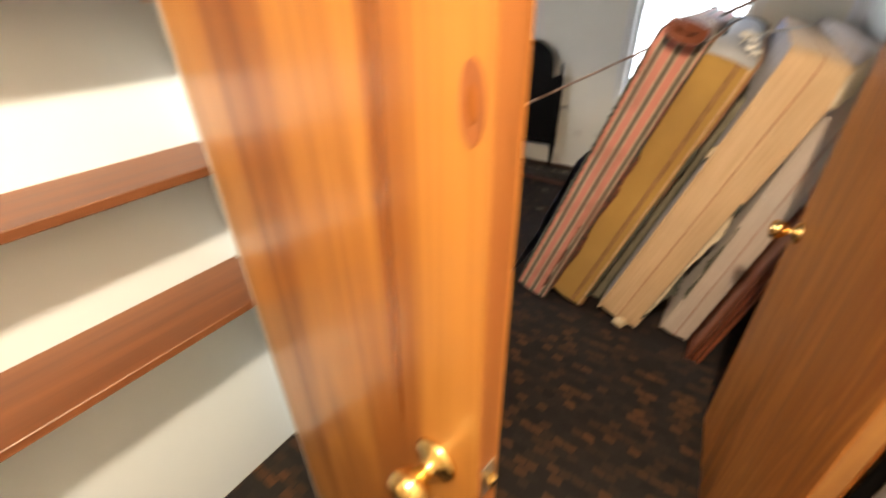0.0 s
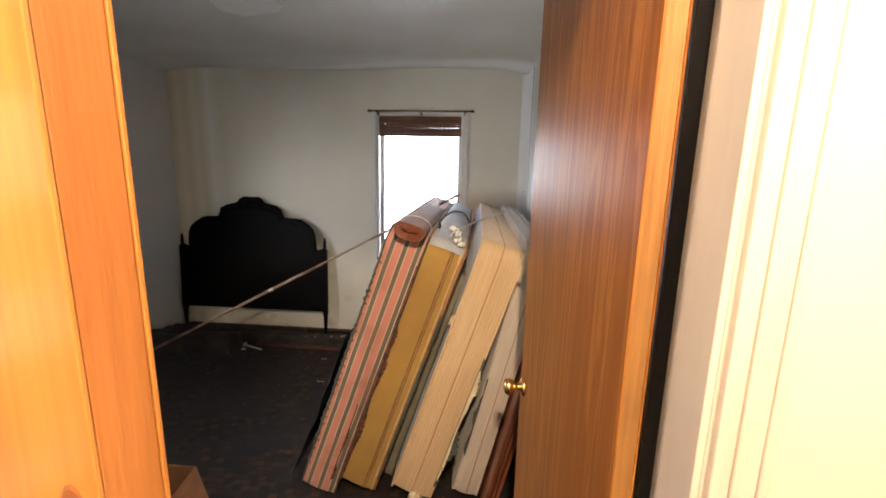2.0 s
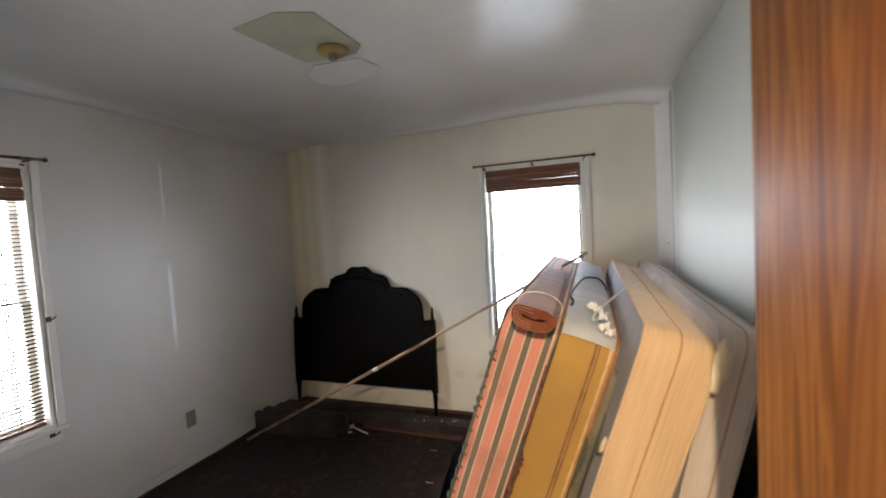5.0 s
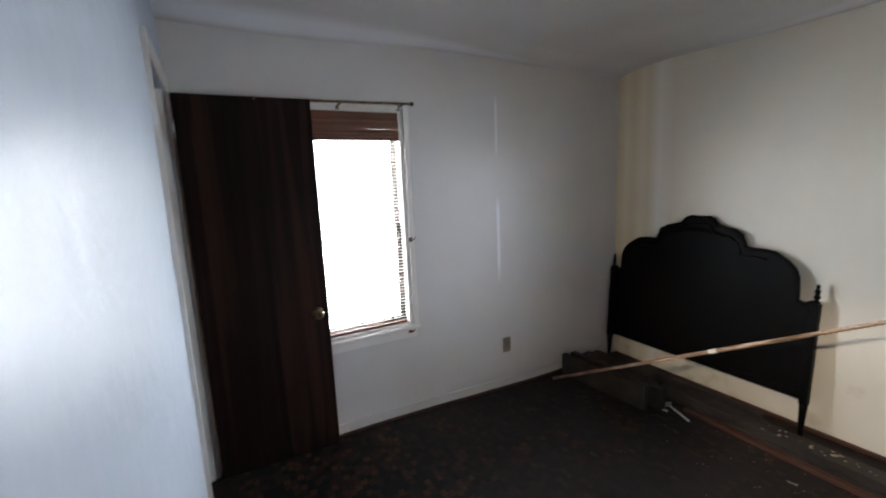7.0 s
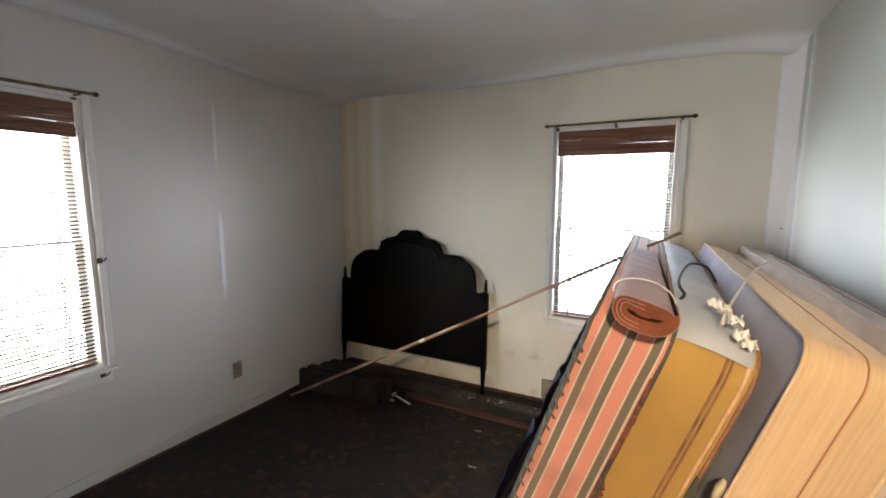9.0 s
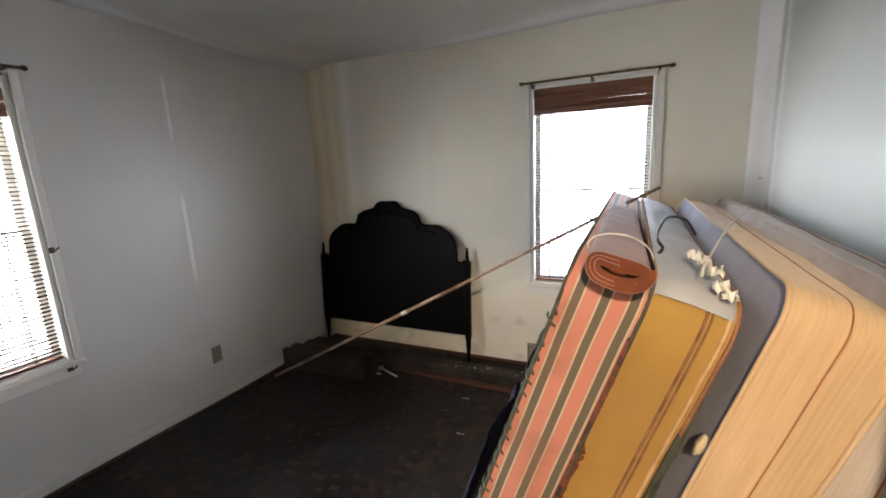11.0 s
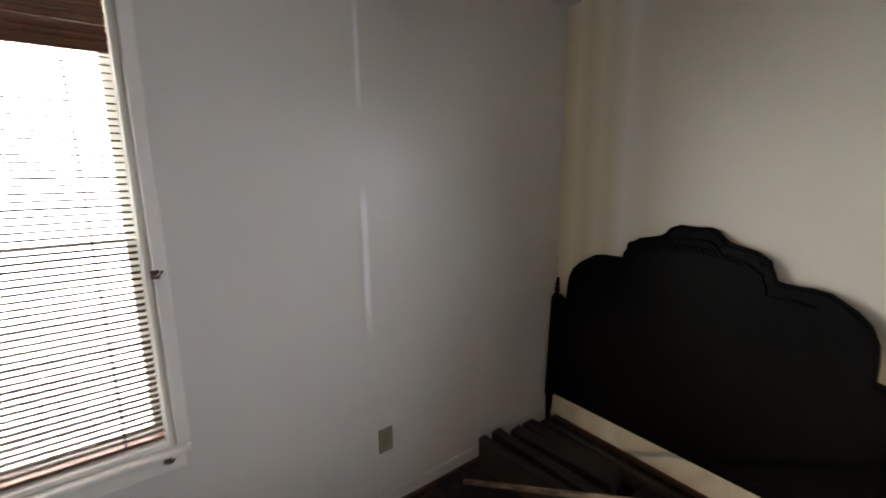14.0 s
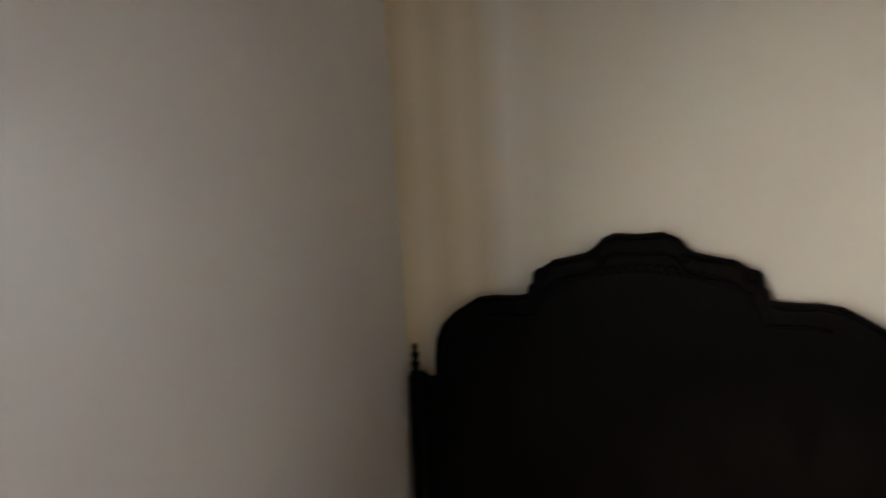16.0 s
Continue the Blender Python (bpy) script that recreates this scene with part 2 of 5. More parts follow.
M["spackle"] = material("bare_white_spackle", [(0.3, (0.86, 0.87, 0.92)), (0.7, (0.92, 0.93, 0.97))], 12, rough=0.3, bump=0.25, bump_scale=50)
M["patch"] = material("greenish_old_paint", [(0.3, (0.40, 0.41, 0.31)), (0.7, (0.48, 0.48, 0.37))], 6, spec=0.2, rough=0.75, bump=0.3, bump_scale=30)
M["patch_pale"] = material("pale_plaster", [(0.3, (0.66, 0.66, 0.64)), (0.7, (0.72, 0.72, 0.70))], 6, rough=0.6, bump=0.3, bump_scale=30)
M["rust"] = material("rusty_tin", [(0.3, (0.30, 0.20, 0.06)), (0.7, (0.46, 0.33, 0.12))], 14, rough=0.6, bump=0.4)
M["crumb"] = material("plaster_crumb", [(0.3, (0.20, 0.17, 0.13)), (0.7, (0.34, 0.30, 0.24))], 20, rough=0.9)
M["dim_red"] = material("dusty_reddish_wood", [(0.3, (0.035, 0.012, 0.007)), (0.7, (0.080, 0.030, 0.016))], 6, (0.6, 6, 6), 0.6, 0.2, 30)
M["shelf"] = material("stained_shelf_wood", [(0.3, (0.11, 0.038, 0.013)), (0.7, (0.19, 0.072, 0.026))], 4, (6, 0.5, 6), 0.5, 0.15, 30)
M["dark"] = material("dark_base_wood", [(0.3, (0.04, 0.017, 0.010)), (0.7, (0.09, 0.038, 0.020))], 6, (0.8, 4, 4), 0.6, 0.2, 30)
M["outside"] = material("grass", [(0.3, (0.05, 0.09, 0.025)), (0.7, (0.10, 0.15, 0.05))], 0.5, rough=0.95, bump=0.3)

glass = bpy.data.materials.new("window_glass")
glass.use_nodes = True
gb = glass.node_tree.nodes["Principled BSDF"]
gb.inputs["Base Color"].default_value, gb.inputs["Roughness"].default_value = (1, 1, 1, 1), 0.02
gb.inputs["Transmission Weight"].default_value, gb.inputs["IOR"].default_value = 1.0, 1.02
M["glass"] = glass

bulb_mat = bpy.data.materials.new("lit_bulb")
bulb_mat.use_nodes = True
bb = bulb_mat.node_tree.nodes["Principled BSDF"]
bb.inputs["Emission Color"].default_value, bb.inputs["Emission Strength"].default_value = (1, 0.72, 0.42, 1), 12
M["bulb"] = bulb_mat


def ticking():
    """Woven stripes of pink, cream and grey-brown, 55 mm apart across the mattress border."""
    m = material("striped_ticking", [(0.3, (0.5, 0.5, 0.5)), (0.7, (0.6, 0.6, 0.6))], 5, rough=0.85, bump=0.4, bump_scale=150, sheen=0.2)
    nt = m.node_tree
    link, b = nt.links.new, nt.nodes["Principled BSDF"]
    co = nt.nodes.new("ShaderNodeTexCoord")
    sep = nt.nodes.new("ShaderNodeSeparateXYZ")
    link(co.outputs["Object"], sep.inputs["Vector"])
    wob = nt.nodes.new("ShaderNodeTexNoise")
    wob.inputs["Scale"].default_value = 3
    link(co.outputs["Object"], wob.inputs["Vector"])
    mul = nt.nodes.new("ShaderNodeMath")
    mul.operation, mul.inputs[1].default_value = "MULTIPLY_ADD", 0.008
    link(wob.outputs["Fac"], mul.inputs[0])
    link(sep.outputs["X"], mul.inputs[2])
    dv = nt.nodes.new("ShaderNodeMath")
    dv.operation, dv.inputs[1].default_value = "DIVIDE", 0.055
    link(mul.outputs[0], dv.inputs[0])
    fr = nt.nodes.new("ShaderNodeMath")
    fr.operation = "FRACT"
    link(dv.outputs[0], fr.inputs[0])
    pink, cream, grey = (0.50, 0.20, 0.15), (0.50, 0.42, 0.32), (0.12, 0.10, 0.07)
    r = ramp_node(nt, [(0.0, pink), (0.44, cream), (0.51, grey), (0.83, cream), (0.90, pink)], "CONSTANT")
    link(fr.outputs[0], r.inputs["Fac"])
    n = nt.nodes.new("ShaderNodeTexNoise")
    n.inputs["Scale"].default_value, n.inputs["Detail"].default_value = 4, 6
    link(co.outputs["Object"], n.inputs["Vector"])
    nr = ramp_node(nt, [(0.50, (0, 0, 0)), (0.70, (0.8, 0.8, 0.8))])
    link(n.outputs["Fac"], nr.inputs["Fac"])
    mx = nt.nodes.new("ShaderNodeMixRGB")
    mx.inputs["Color2"].default_value = (0.20, 0.09, 0.06, 1)
    link(nr.outputs["Color"], mx.inputs["Fac"])
    link(r.outputs["Color"], mx.inputs["Color1"])
    link(mx.outputs["Color"], b.inputs["Base Color"])
    return m


M["ticking"] = ticking()


def floor_material():
    """Worn sheet vinyl printed with small staggered blocks in dark browns."""
    m = bpy.data.materials.new("worn_block_vinyl")
    m.use_nodes = True
    nt = m.node_tree
    link, b = nt.links.new, nt.nodes["Principled BSDF"]
    co = nt.nodes.new("ShaderNodeTexCoord")
    wob = nt.nodes.new("ShaderNodeTexNoise")
    wob.inputs["Scale"].default_value, wob.inputs["Detail"].default_value = 26, 2
    link(co.outputs["Object"], wob.inputs["Vector"])
    mad = nt.nodes.new("ShaderNodeVectorMath")
    mad.operation = "MULTIPLY_ADD"
    mad.inputs[1].default_value = (0.022, 0.022, 0)
    link(wob.outputs["Color"], mad.inputs[0])
    link(co.outputs["Object"], mad.inputs[2])
    br = nt.nodes.new("ShaderNodeTexBrick")
    for k, v in (("Scale", 1.0), ("Brick Width", 0.044), ("Row Height", 0.036), ("Mortar Size", 0.0022), ("Bias", 0.0), ("Mortar Smooth", 0.4)):
        br.inputs[k].default_value = v
    br.inputs["Color1"].default_value, br.inputs["Color2"].default_value = (0, 0, 0, 1), (1, 1, 1, 1)
    br.inputs["Mortar"].default_value = (0.1, 0.1, 0.1, 1)
    link(mad.outputs[0], br.inputs["Vector"])
    r = ramp_node(nt, [(0.0, (0.007, 0.006, 0.006)), (0.45, (0.014, 0.011, 0.010)), (0.72, (0.032, 0.018, 0.010)), (1.0, (0.082, 0.037, 0.015))])
    link(br.outputs["Color"], r.inputs["Fac"])
    d = nt.nodes.new("ShaderNodeTexNoise")
    d.inputs["Scale"].default_value, d.inputs["Detail"].default_value = 3.5, 8
    link(co.outputs["Object"], d.inputs["Vector"])
    dr = ramp_node(nt, [(0.30, (0.25, 0.25, 0.25)), (0.62, (0.86, 0.86, 0.86))])
    link(d.outputs["Fac"], dr.inputs["Fac"])
    mx = nt.nodes.new("ShaderNodeMixRGB")
    mx.inputs["Color2"].default_value = (0.0245, 0.0215, 0.0225, 1)
    b.inputs["Specular IOR Level"].default_value = 0.15
    place = nt.nodes.new("ShaderNodeSeparateXYZ")
    link(co.outputs["Object"], place.inputs["Vector"])
    dusty = nt.nodes.new("ShaderNodeMapRange")  # grey thinned by the door: the hall lamp's warm light put into colour
    dusty.interpolation_type = "SMOOTHSTEP"
    for k, v in (("From Min", 1.4), ("From Max", 2.3), ("To Min", 0.30), ("To Max", 1.0)):
        dusty.inputs[k].default_value = v
    link(place.outputs["Y"], dusty.inputs["Value"])
    dust = nt.nodes.new("ShaderNodeMath")
    dust.operation = "MULTIPLY"
    link(dr.outputs["Color"], dust.inputs[0])
    link(dusty.outputs["Result"], dust.inputs[1])
    link(dust.outputs[0], mx.inputs["Fac"])
    link(r.outputs["Color"], mx.inputs["Color1"])
    link(mx.outputs["Color"], b.inputs["Base Color"])
    rr = nt.nodes.new("ShaderNodeMapRange")
    rr.inputs["To Min"].default_value, rr.inputs["To Max"].default_value = 0.5, 0.85
    link(d.outputs["Fac"], rr.inputs["Value"])
    link(rr.outputs["Result"], b.inputs["Roughness"])
    bp = nt.nodes.new("ShaderNodeBump")
    bp.inputs["Strength"].default_value, bp.inputs["Distance"].default_value = 0.5, 0.003
    link(br.outputs["Color"], bp.inputs["Height"])
    link(bp.outputs["Normal"], b.inputs["Normal"])
    return m


M["floor"] = floor_material()


# ---- mesh helpers ----
def mesh_ob(name, bm, mat, smooth=False):
    me = bpy.data.meshes.new(name)
    bmesh.ops.recalc_face_normals(bm, faces=bm.faces)
    bm.to_mesh(me)
    bm.free()
    if isinstance(mat, str):
        mat = M[mat]
    me.materials.append(mat)
    if smooth:
        for p in me.polygons:
            p.use_smooth = True
    return new(name, me)


def part(name, bm, mat, parent=None, label="", smooth=False):
    ob = mesh_ob(name, bm, mat, smooth)
    ob.parent = parent
    if label:
        ob["label"] = label
    return ob


def structure(name, bm, mat, smooth=False, parent=None, label=""):
    ob = mesh_ob(name, bm, mat, smooth)
    ob.parent = parent
    return tagged(ob, label, kind="structure")


def thing(name, m, label, category, group=""):
    ob = new(name)
    ob.empty_display_size = 0.1
    ob.matrix_world = m
    return tagged(ob, label, category, group)


def boxes(items, bevel=0.0, segments=2):
    """One bmesh of boxes (x0, x1, y0, y1, z0, z1), with bevelled edges."""
    bm = bmesh.new()
    for x0, x1, y0, y1, z0, z1 in items:
        r = bmesh.ops.create_cube(bm, size=1)
        for v in r["verts"]:
            v.co = Vector(((x0 + x1) / 2 + v.co.x * (x1 - x0), (y0 + y1) / 2 + v.co.y * (y1 - y0), (z0 + z1) / 2 + v.co.z * (z1 - z0)))
    if bevel:
        bmesh.ops.bevel(bm, geom=list(bm.edges), offset=bevel, segments=segments, affect="EDGES", profile=0.6)
    return bm


def lathe(profile, axis="z", n=20, at=(0, 0, 0)):
    """A turned piece: profile of (radius, height) along the axis."""
    bm = bmesh.new()
    rings = []
    for r, h in profile:
        ring = []
        for k in range(n):
            a = 2 * math.pi * k / n
            c = (r * math.cos(a), r * math.sin(a), h)
            c = {"z": c, "x": (c[2], c[0], c[1]), "y": (c[1], c[2], c[0])}[axis]
            ring.append(bm.verts.new(Vector(c) + Vector(at)))
        rings.append(ring)
    for a, b in zip(rings, rings[1:]):
        for k in range(n):
            bm.faces.new((a[k], a[(k + 1) % n], b[(k + 1) % n], b[k]))
    bm.faces.new(rings[0])
    bm.faces.new(rings[-1][::-1])
    return bm


def tube(points, radius, n=8, closed=False, bm=None):
    """A round cord along points."""
    bm = bm or bmesh.new()
    pts = [Vector(p) for p in points]
    rings = []
    for i, p in enumerate(pts):
        if closed:
            d = (pts[(i + 1) % len(pts)] - pts[i - 1]).normalized()
        else:
            d = (pts[min(i + 1, len(pts) - 1)] - pts[max(i - 1, 0)]).normalized()
        u = d.orthogonal().normalized() if abs(d.x) > 0.95 else d.cross(Vector((1, 0, 0))).normalized()
        w = d.cross(u)
        rings.append([bm.verts.new(p + (u * math.cos(2 * math.pi * k / n) + w * math.sin(2 * math.pi * k / n)) * radius) for k in range(n)])
    pairs = list(zip(rings, rings[1:])) + ([(rings[-1], rings[0])] if closed else [])
    for a, b in pairs:
        for k in range(n):
            bm.faces.new((a[k], a[(k + 1) % n], b[(k + 1) % n], b[k]))
    if not closed:
        bm.faces.new(rings[0][::-1])
        bm.faces.new(rings[-1])
    return bm


def prism(outline, x0, x1, axis="y", bevel=0.0):
    """An outline of (u, z) pushed from x0 to x1 along an axis."""
    bm = bmesh.new()
    put = (lambda u, z, d: (u, d, z)) if axis == "y" else (lambda u, z, d: (d, u, z))
    a = [bm.verts.new(put(u, z, x0)) for u, z in outline]
    b = [bm.verts.new(put(u, z, x1)) for u, z in outline]
    fa, fb = bm.faces.new(a), bm.faces.new(b[::-1])
    n = len(outline)
    for k in range(n):
        bm.faces.new((a[k], b[k], b[(k + 1) % n], a[(k + 1) % n]))
    if bevel:
        bmesh.ops.bevel(bm, geom=list(fa.edges) + list(fb.edges), offset=bevel, segments=2, affect="EDGES")
    return bm


# ---- the shell ----
WX, EX, NY, SY, HY, CZ = -2.90, 0.36, 4.00, 0.80, 0.68, 2.40
T = 0.12
HWX, HEX, HSY = -0.75, 0.80, -1.70
DL, DR, DH = -0.573, 0.22, 2.05
CL, CR, CH = -2.865, -2.20, 2.05
NW = (-0.972, -0.19, 0.62, 2.010)
WW = (1.25, 2.030, 0.62, 2.015)

ground = structure("ground", boxes([(-60, 60, -60, 60, -0.45, -0.35)]), "outside")
FLOOR_DROP = 0.045


def floor_z(y):
    """The floor is lowered towards the north wall to fit the camera's view."""
    f = min(1, max(0, (y - 1.6) / 1.7))
    return -FLOOR_DROP * f * f * (3 - 2 * f)


def sunk_strip(x0, x1, ys, z0, z1, flat_bottom=False):
    """A bar along y whose top, and as a rule whose bottom, follow the floor."""
    bm = bmesh.new()
    rows = [[bm.verts.new((x, y, z)) for x, z in ((x0, z0 if flat_bottom else z0 + floor_z(y)), (x0, z1 + floor_z(y)), (x1, z1 + floor_z(y)), (x1, z0 if flat_bottom else z0 + floor_z(y)))] for y in ys]
    for a, b in zip(rows, rows[1:]):
        for k in range(4):
            bm.faces.new((a[k], a[(k + 1) % 4], b[(k + 1) % 4], b[k]))
    bm.faces.new(rows[0][::-1])
    bm.faces.new(rows[-1])
    return bm


floor = structure("floor", sunk_strip(WX - 0.1, EX + 0.1, list(np.linspace(SY - 0.06, NY + 0.1, 40)), -0.15, 0.0, True), "floor", label="worn brown block-patterned vinyl floor")
floor_hall = structure("floor_hall", boxes([(WX - 0.1, HEX + 0.6, HSY - 0.1, SY - 0.06, -0.15, 0)]), "floor", label="worn brown block-patterned vinyl floor")


def wall_with_hole(name, u0, u1, hole, d0, d1, axis, mat, z1=CZ + 0.15):
    a, b, lo, hi = hole
    items = [(u0, a, -0.1, z1), (b, u1, -0.1, z1), (a, b, hi, z1), (a, b, -0.1, lo)]
    bs = [(p, q, d0, d1, r, s) if axis == "y" else (d0, d1, p, q, r, s) for p, q, r, s in items]
    return structure(name, boxes(bs), mat)


def cambered_wall_east():
    """The east wall, with a taped corner that stands slightly proud."""
    bm = bmesh.new()
    n, cols = 60, []
    for i in range(n + 1):
        y = SY + (NY - SY) * i / n
        d = (NY - y)
        x = EX - 0.012 * max(0, 1 - d / 0.14) ** 2 * 1.0
        cols.append((bm.verts.new((x, y, -0.1)), bm.verts.new((x, y, CZ + 0.1)), bm.verts.new((EX + T, y, -0.1)), bm.verts.new((EX + T, y, CZ + 0.1))))
    for a, b in zip(cols, cols[1:]):
        bm.faces.new((a[0], b[0], b[1], a[1]))
        bm.faces.new((a[2], a[3], b[3], b[2]))
        bm.faces.new((a[1], b[1], b[3], a[3]))
        bm.faces.new((a[0], a[2], b[2], b[0]))
    bm.faces.new((cols[0][0], cols[0][1], cols[0][3], cols[0][2]))
    bm.faces.new((cols[-1][0], cols[-1][2], cols[-1][3], cols[-1][1]))
    return structure("wall_east", bm, "wall_gloss", True)


def corner_cove():
    """Joint compound rounded into the corner of the north and east walls."""
    bm, rows, n = bmesh.new(), [], 16
    for i in range(n + 1):
        a = 0.5 * math.pi * i / n
        u, v = 0.055 * (1 - math.cos(a)), 0.17 * (1 - math.sin(a))
        x, y = EX - 0.0010 - 0.0125 * math.sin(a) - u, NY - 0.001 - v
        rows.append([bm.verts.new((x + 0.004 * noise.noise(Vector((i * 0.3, z * 1.7, 5))) * math.sin(2 * a), y, z)) for z in np.linspace(-0.05, CZ + 0.02, 22)])
    for p, q in zip(rows, rows[1:]):
        for k in range(21):
            bm.faces.new((p[k], p[k + 1], q[k + 1], q[k]))
    return structure("corner_compound", bm, "joint", True, label="smooth white joint compound rounding the corner")


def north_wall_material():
    """The wall's paint, yellowed, with upright stains near the corner, and brightened in place of missing light."""
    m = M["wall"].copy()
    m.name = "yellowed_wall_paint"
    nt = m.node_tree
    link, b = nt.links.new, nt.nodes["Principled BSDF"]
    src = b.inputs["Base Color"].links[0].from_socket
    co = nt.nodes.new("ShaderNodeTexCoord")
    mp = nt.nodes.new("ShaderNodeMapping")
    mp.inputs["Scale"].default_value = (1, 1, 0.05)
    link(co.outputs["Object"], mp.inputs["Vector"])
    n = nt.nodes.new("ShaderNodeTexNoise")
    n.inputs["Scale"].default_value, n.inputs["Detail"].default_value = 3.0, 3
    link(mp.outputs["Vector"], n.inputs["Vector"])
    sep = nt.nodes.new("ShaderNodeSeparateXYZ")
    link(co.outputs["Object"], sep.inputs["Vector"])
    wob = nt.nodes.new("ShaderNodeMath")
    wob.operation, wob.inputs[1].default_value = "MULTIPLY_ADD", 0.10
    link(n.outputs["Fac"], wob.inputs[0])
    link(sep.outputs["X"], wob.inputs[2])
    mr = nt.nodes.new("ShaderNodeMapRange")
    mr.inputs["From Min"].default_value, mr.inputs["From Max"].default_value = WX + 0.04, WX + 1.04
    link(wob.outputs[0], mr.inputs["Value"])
    # multipliers above 1 put light that the corner lacks into the paint
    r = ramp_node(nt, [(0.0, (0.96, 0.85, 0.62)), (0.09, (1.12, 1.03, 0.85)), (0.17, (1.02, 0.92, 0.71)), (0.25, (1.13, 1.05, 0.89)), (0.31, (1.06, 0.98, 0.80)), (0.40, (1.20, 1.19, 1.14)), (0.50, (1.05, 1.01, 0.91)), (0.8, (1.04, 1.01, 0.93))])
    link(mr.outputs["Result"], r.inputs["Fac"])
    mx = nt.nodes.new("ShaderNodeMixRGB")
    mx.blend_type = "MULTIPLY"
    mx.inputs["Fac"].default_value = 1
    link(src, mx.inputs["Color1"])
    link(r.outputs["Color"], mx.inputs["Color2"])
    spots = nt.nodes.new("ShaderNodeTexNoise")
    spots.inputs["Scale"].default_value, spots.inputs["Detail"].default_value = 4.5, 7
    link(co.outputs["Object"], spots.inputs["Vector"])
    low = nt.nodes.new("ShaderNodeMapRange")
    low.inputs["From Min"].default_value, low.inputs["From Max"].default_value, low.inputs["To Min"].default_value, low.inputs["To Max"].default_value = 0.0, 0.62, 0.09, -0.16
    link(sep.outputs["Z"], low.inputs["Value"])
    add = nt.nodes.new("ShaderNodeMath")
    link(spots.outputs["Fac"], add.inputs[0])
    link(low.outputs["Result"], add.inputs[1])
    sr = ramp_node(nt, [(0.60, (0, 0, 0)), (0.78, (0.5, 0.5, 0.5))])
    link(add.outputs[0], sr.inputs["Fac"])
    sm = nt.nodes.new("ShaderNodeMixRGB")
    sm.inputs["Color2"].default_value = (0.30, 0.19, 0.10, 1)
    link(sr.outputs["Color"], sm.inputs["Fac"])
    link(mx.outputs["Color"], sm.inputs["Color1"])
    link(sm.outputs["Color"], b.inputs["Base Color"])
    return m


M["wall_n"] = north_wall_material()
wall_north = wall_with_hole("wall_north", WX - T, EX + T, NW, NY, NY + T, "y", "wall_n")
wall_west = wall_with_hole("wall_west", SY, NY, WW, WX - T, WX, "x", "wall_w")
wall_east = cambered_wall_east()
corner_cove()
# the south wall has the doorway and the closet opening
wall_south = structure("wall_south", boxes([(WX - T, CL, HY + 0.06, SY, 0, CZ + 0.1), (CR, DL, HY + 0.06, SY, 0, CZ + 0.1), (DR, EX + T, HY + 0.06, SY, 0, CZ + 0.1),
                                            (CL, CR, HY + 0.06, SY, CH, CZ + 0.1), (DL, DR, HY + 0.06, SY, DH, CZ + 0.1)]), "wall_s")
hall_wall_north = structure("wall_hall_north", boxes([(HWX - 0.5, DL, HY, HY + 0.057, 0, CZ + 0.1), (DR, HEX + T, HY, HY + 0.057, 0, CZ + 0.1), (DL, DR, HY, HY + 0.057, DH, CZ + 0.1)]), "hall_wall")
LY0, LY1 = -0.18, 0.500
hall_wall_west = structure("wall_hall_west", boxes([(HWX - 0.08, HWX, HSY, LY0, 0, CZ + 0.1), (HWX - 0.08, HWX, LY1, HY, 0, CZ + 0.1), (HWX - 0.08, HWX, LY0, LY1, 2.05, CZ + 0.1)]), "hall_wall")
hall_wall_east = structure("wall_hall_east", boxes([(HEX, HEX + T, HSY, HY, 0, CZ + 0.1)]), "hall_wall")
hall_wall_south = structure("wall_hall_south", boxes([(HWX - 0.6, HEX + T, HSY - T, HSY, 0, CZ + 0.1)]), "hall_wall")
linen_closet_wall = structure("wall_linen_closet", boxes([(-1.23, -1.17, LY0 - 0.12, 0.66, 0, CZ + 0.1), (-1.17, HWX - 0.08, 0.64, 0.66, 0, CZ + 0.1), (-1.17, HWX - 0.08, LY0 - 0.16, LY0 - 0.12, 0, CZ + 0.1)]), "closet_paint")
closet_wall = structure("wall_closet", boxes([(WX - T, -1.24, 0.0, 0.04, 0, CZ + 0.1), (WX - T, WX - 0.06, 0.04, HY + 0.06, 0, CZ + 0.1), (-1.30, -1.24, 0.04, HY + 0.057, 0, CZ + 0.1)]), "wall")


def ceiling_mesh():
    """The ceiling sags a little where its boards meet the walls."""
    bm = bmesh.new()

    def ticks(a, b):
        e = [0, 0.02, 0.05, 0.08, 0.11, 0.14, 0.17, 0.2, 0.24, 0.3]
        mid = [a + 0.4 + (b - a - 0.8) * k / 24 for k in range(25)]
        return [a + v for v in e] + mid + [b - v for v in reversed(e)]

    xs, ys = ticks(WX, EX), ticks(SY, NY)
    rows = []
    for x in xs:
        row = []
        for y in ys:
            z = CZ + 0.003 * noise.noise(Vector((x * 1.3, y * 1.3, 0)))
            for d in (x - WX, EX - x, NY - y):
                s = max(0, 1 - d / 0.32)
                z -= 0.042 * s * s * (3 - 2 * s) * (0.7 + 0.3 * math.sin(3.1 * (x + y)))
            row.append(bm.verts.new((x, y, z)))
        rows.append(row)
    for a, b in zip(rows, rows[1:]):
        for j in range(len(ys) - 1):
            bm.faces.new((a[j], a[j + 1], b[j + 1], b[j]))
    return bm


ceiling = structure("ceiling", ceiling_mesh(), "ceiling", True)
roof_slab = structure("roof_slab", boxes([(WX - T, HEX + T, HSY - T, NY + T, CZ + 0.12, CZ + 0.3)]), "ceiling")
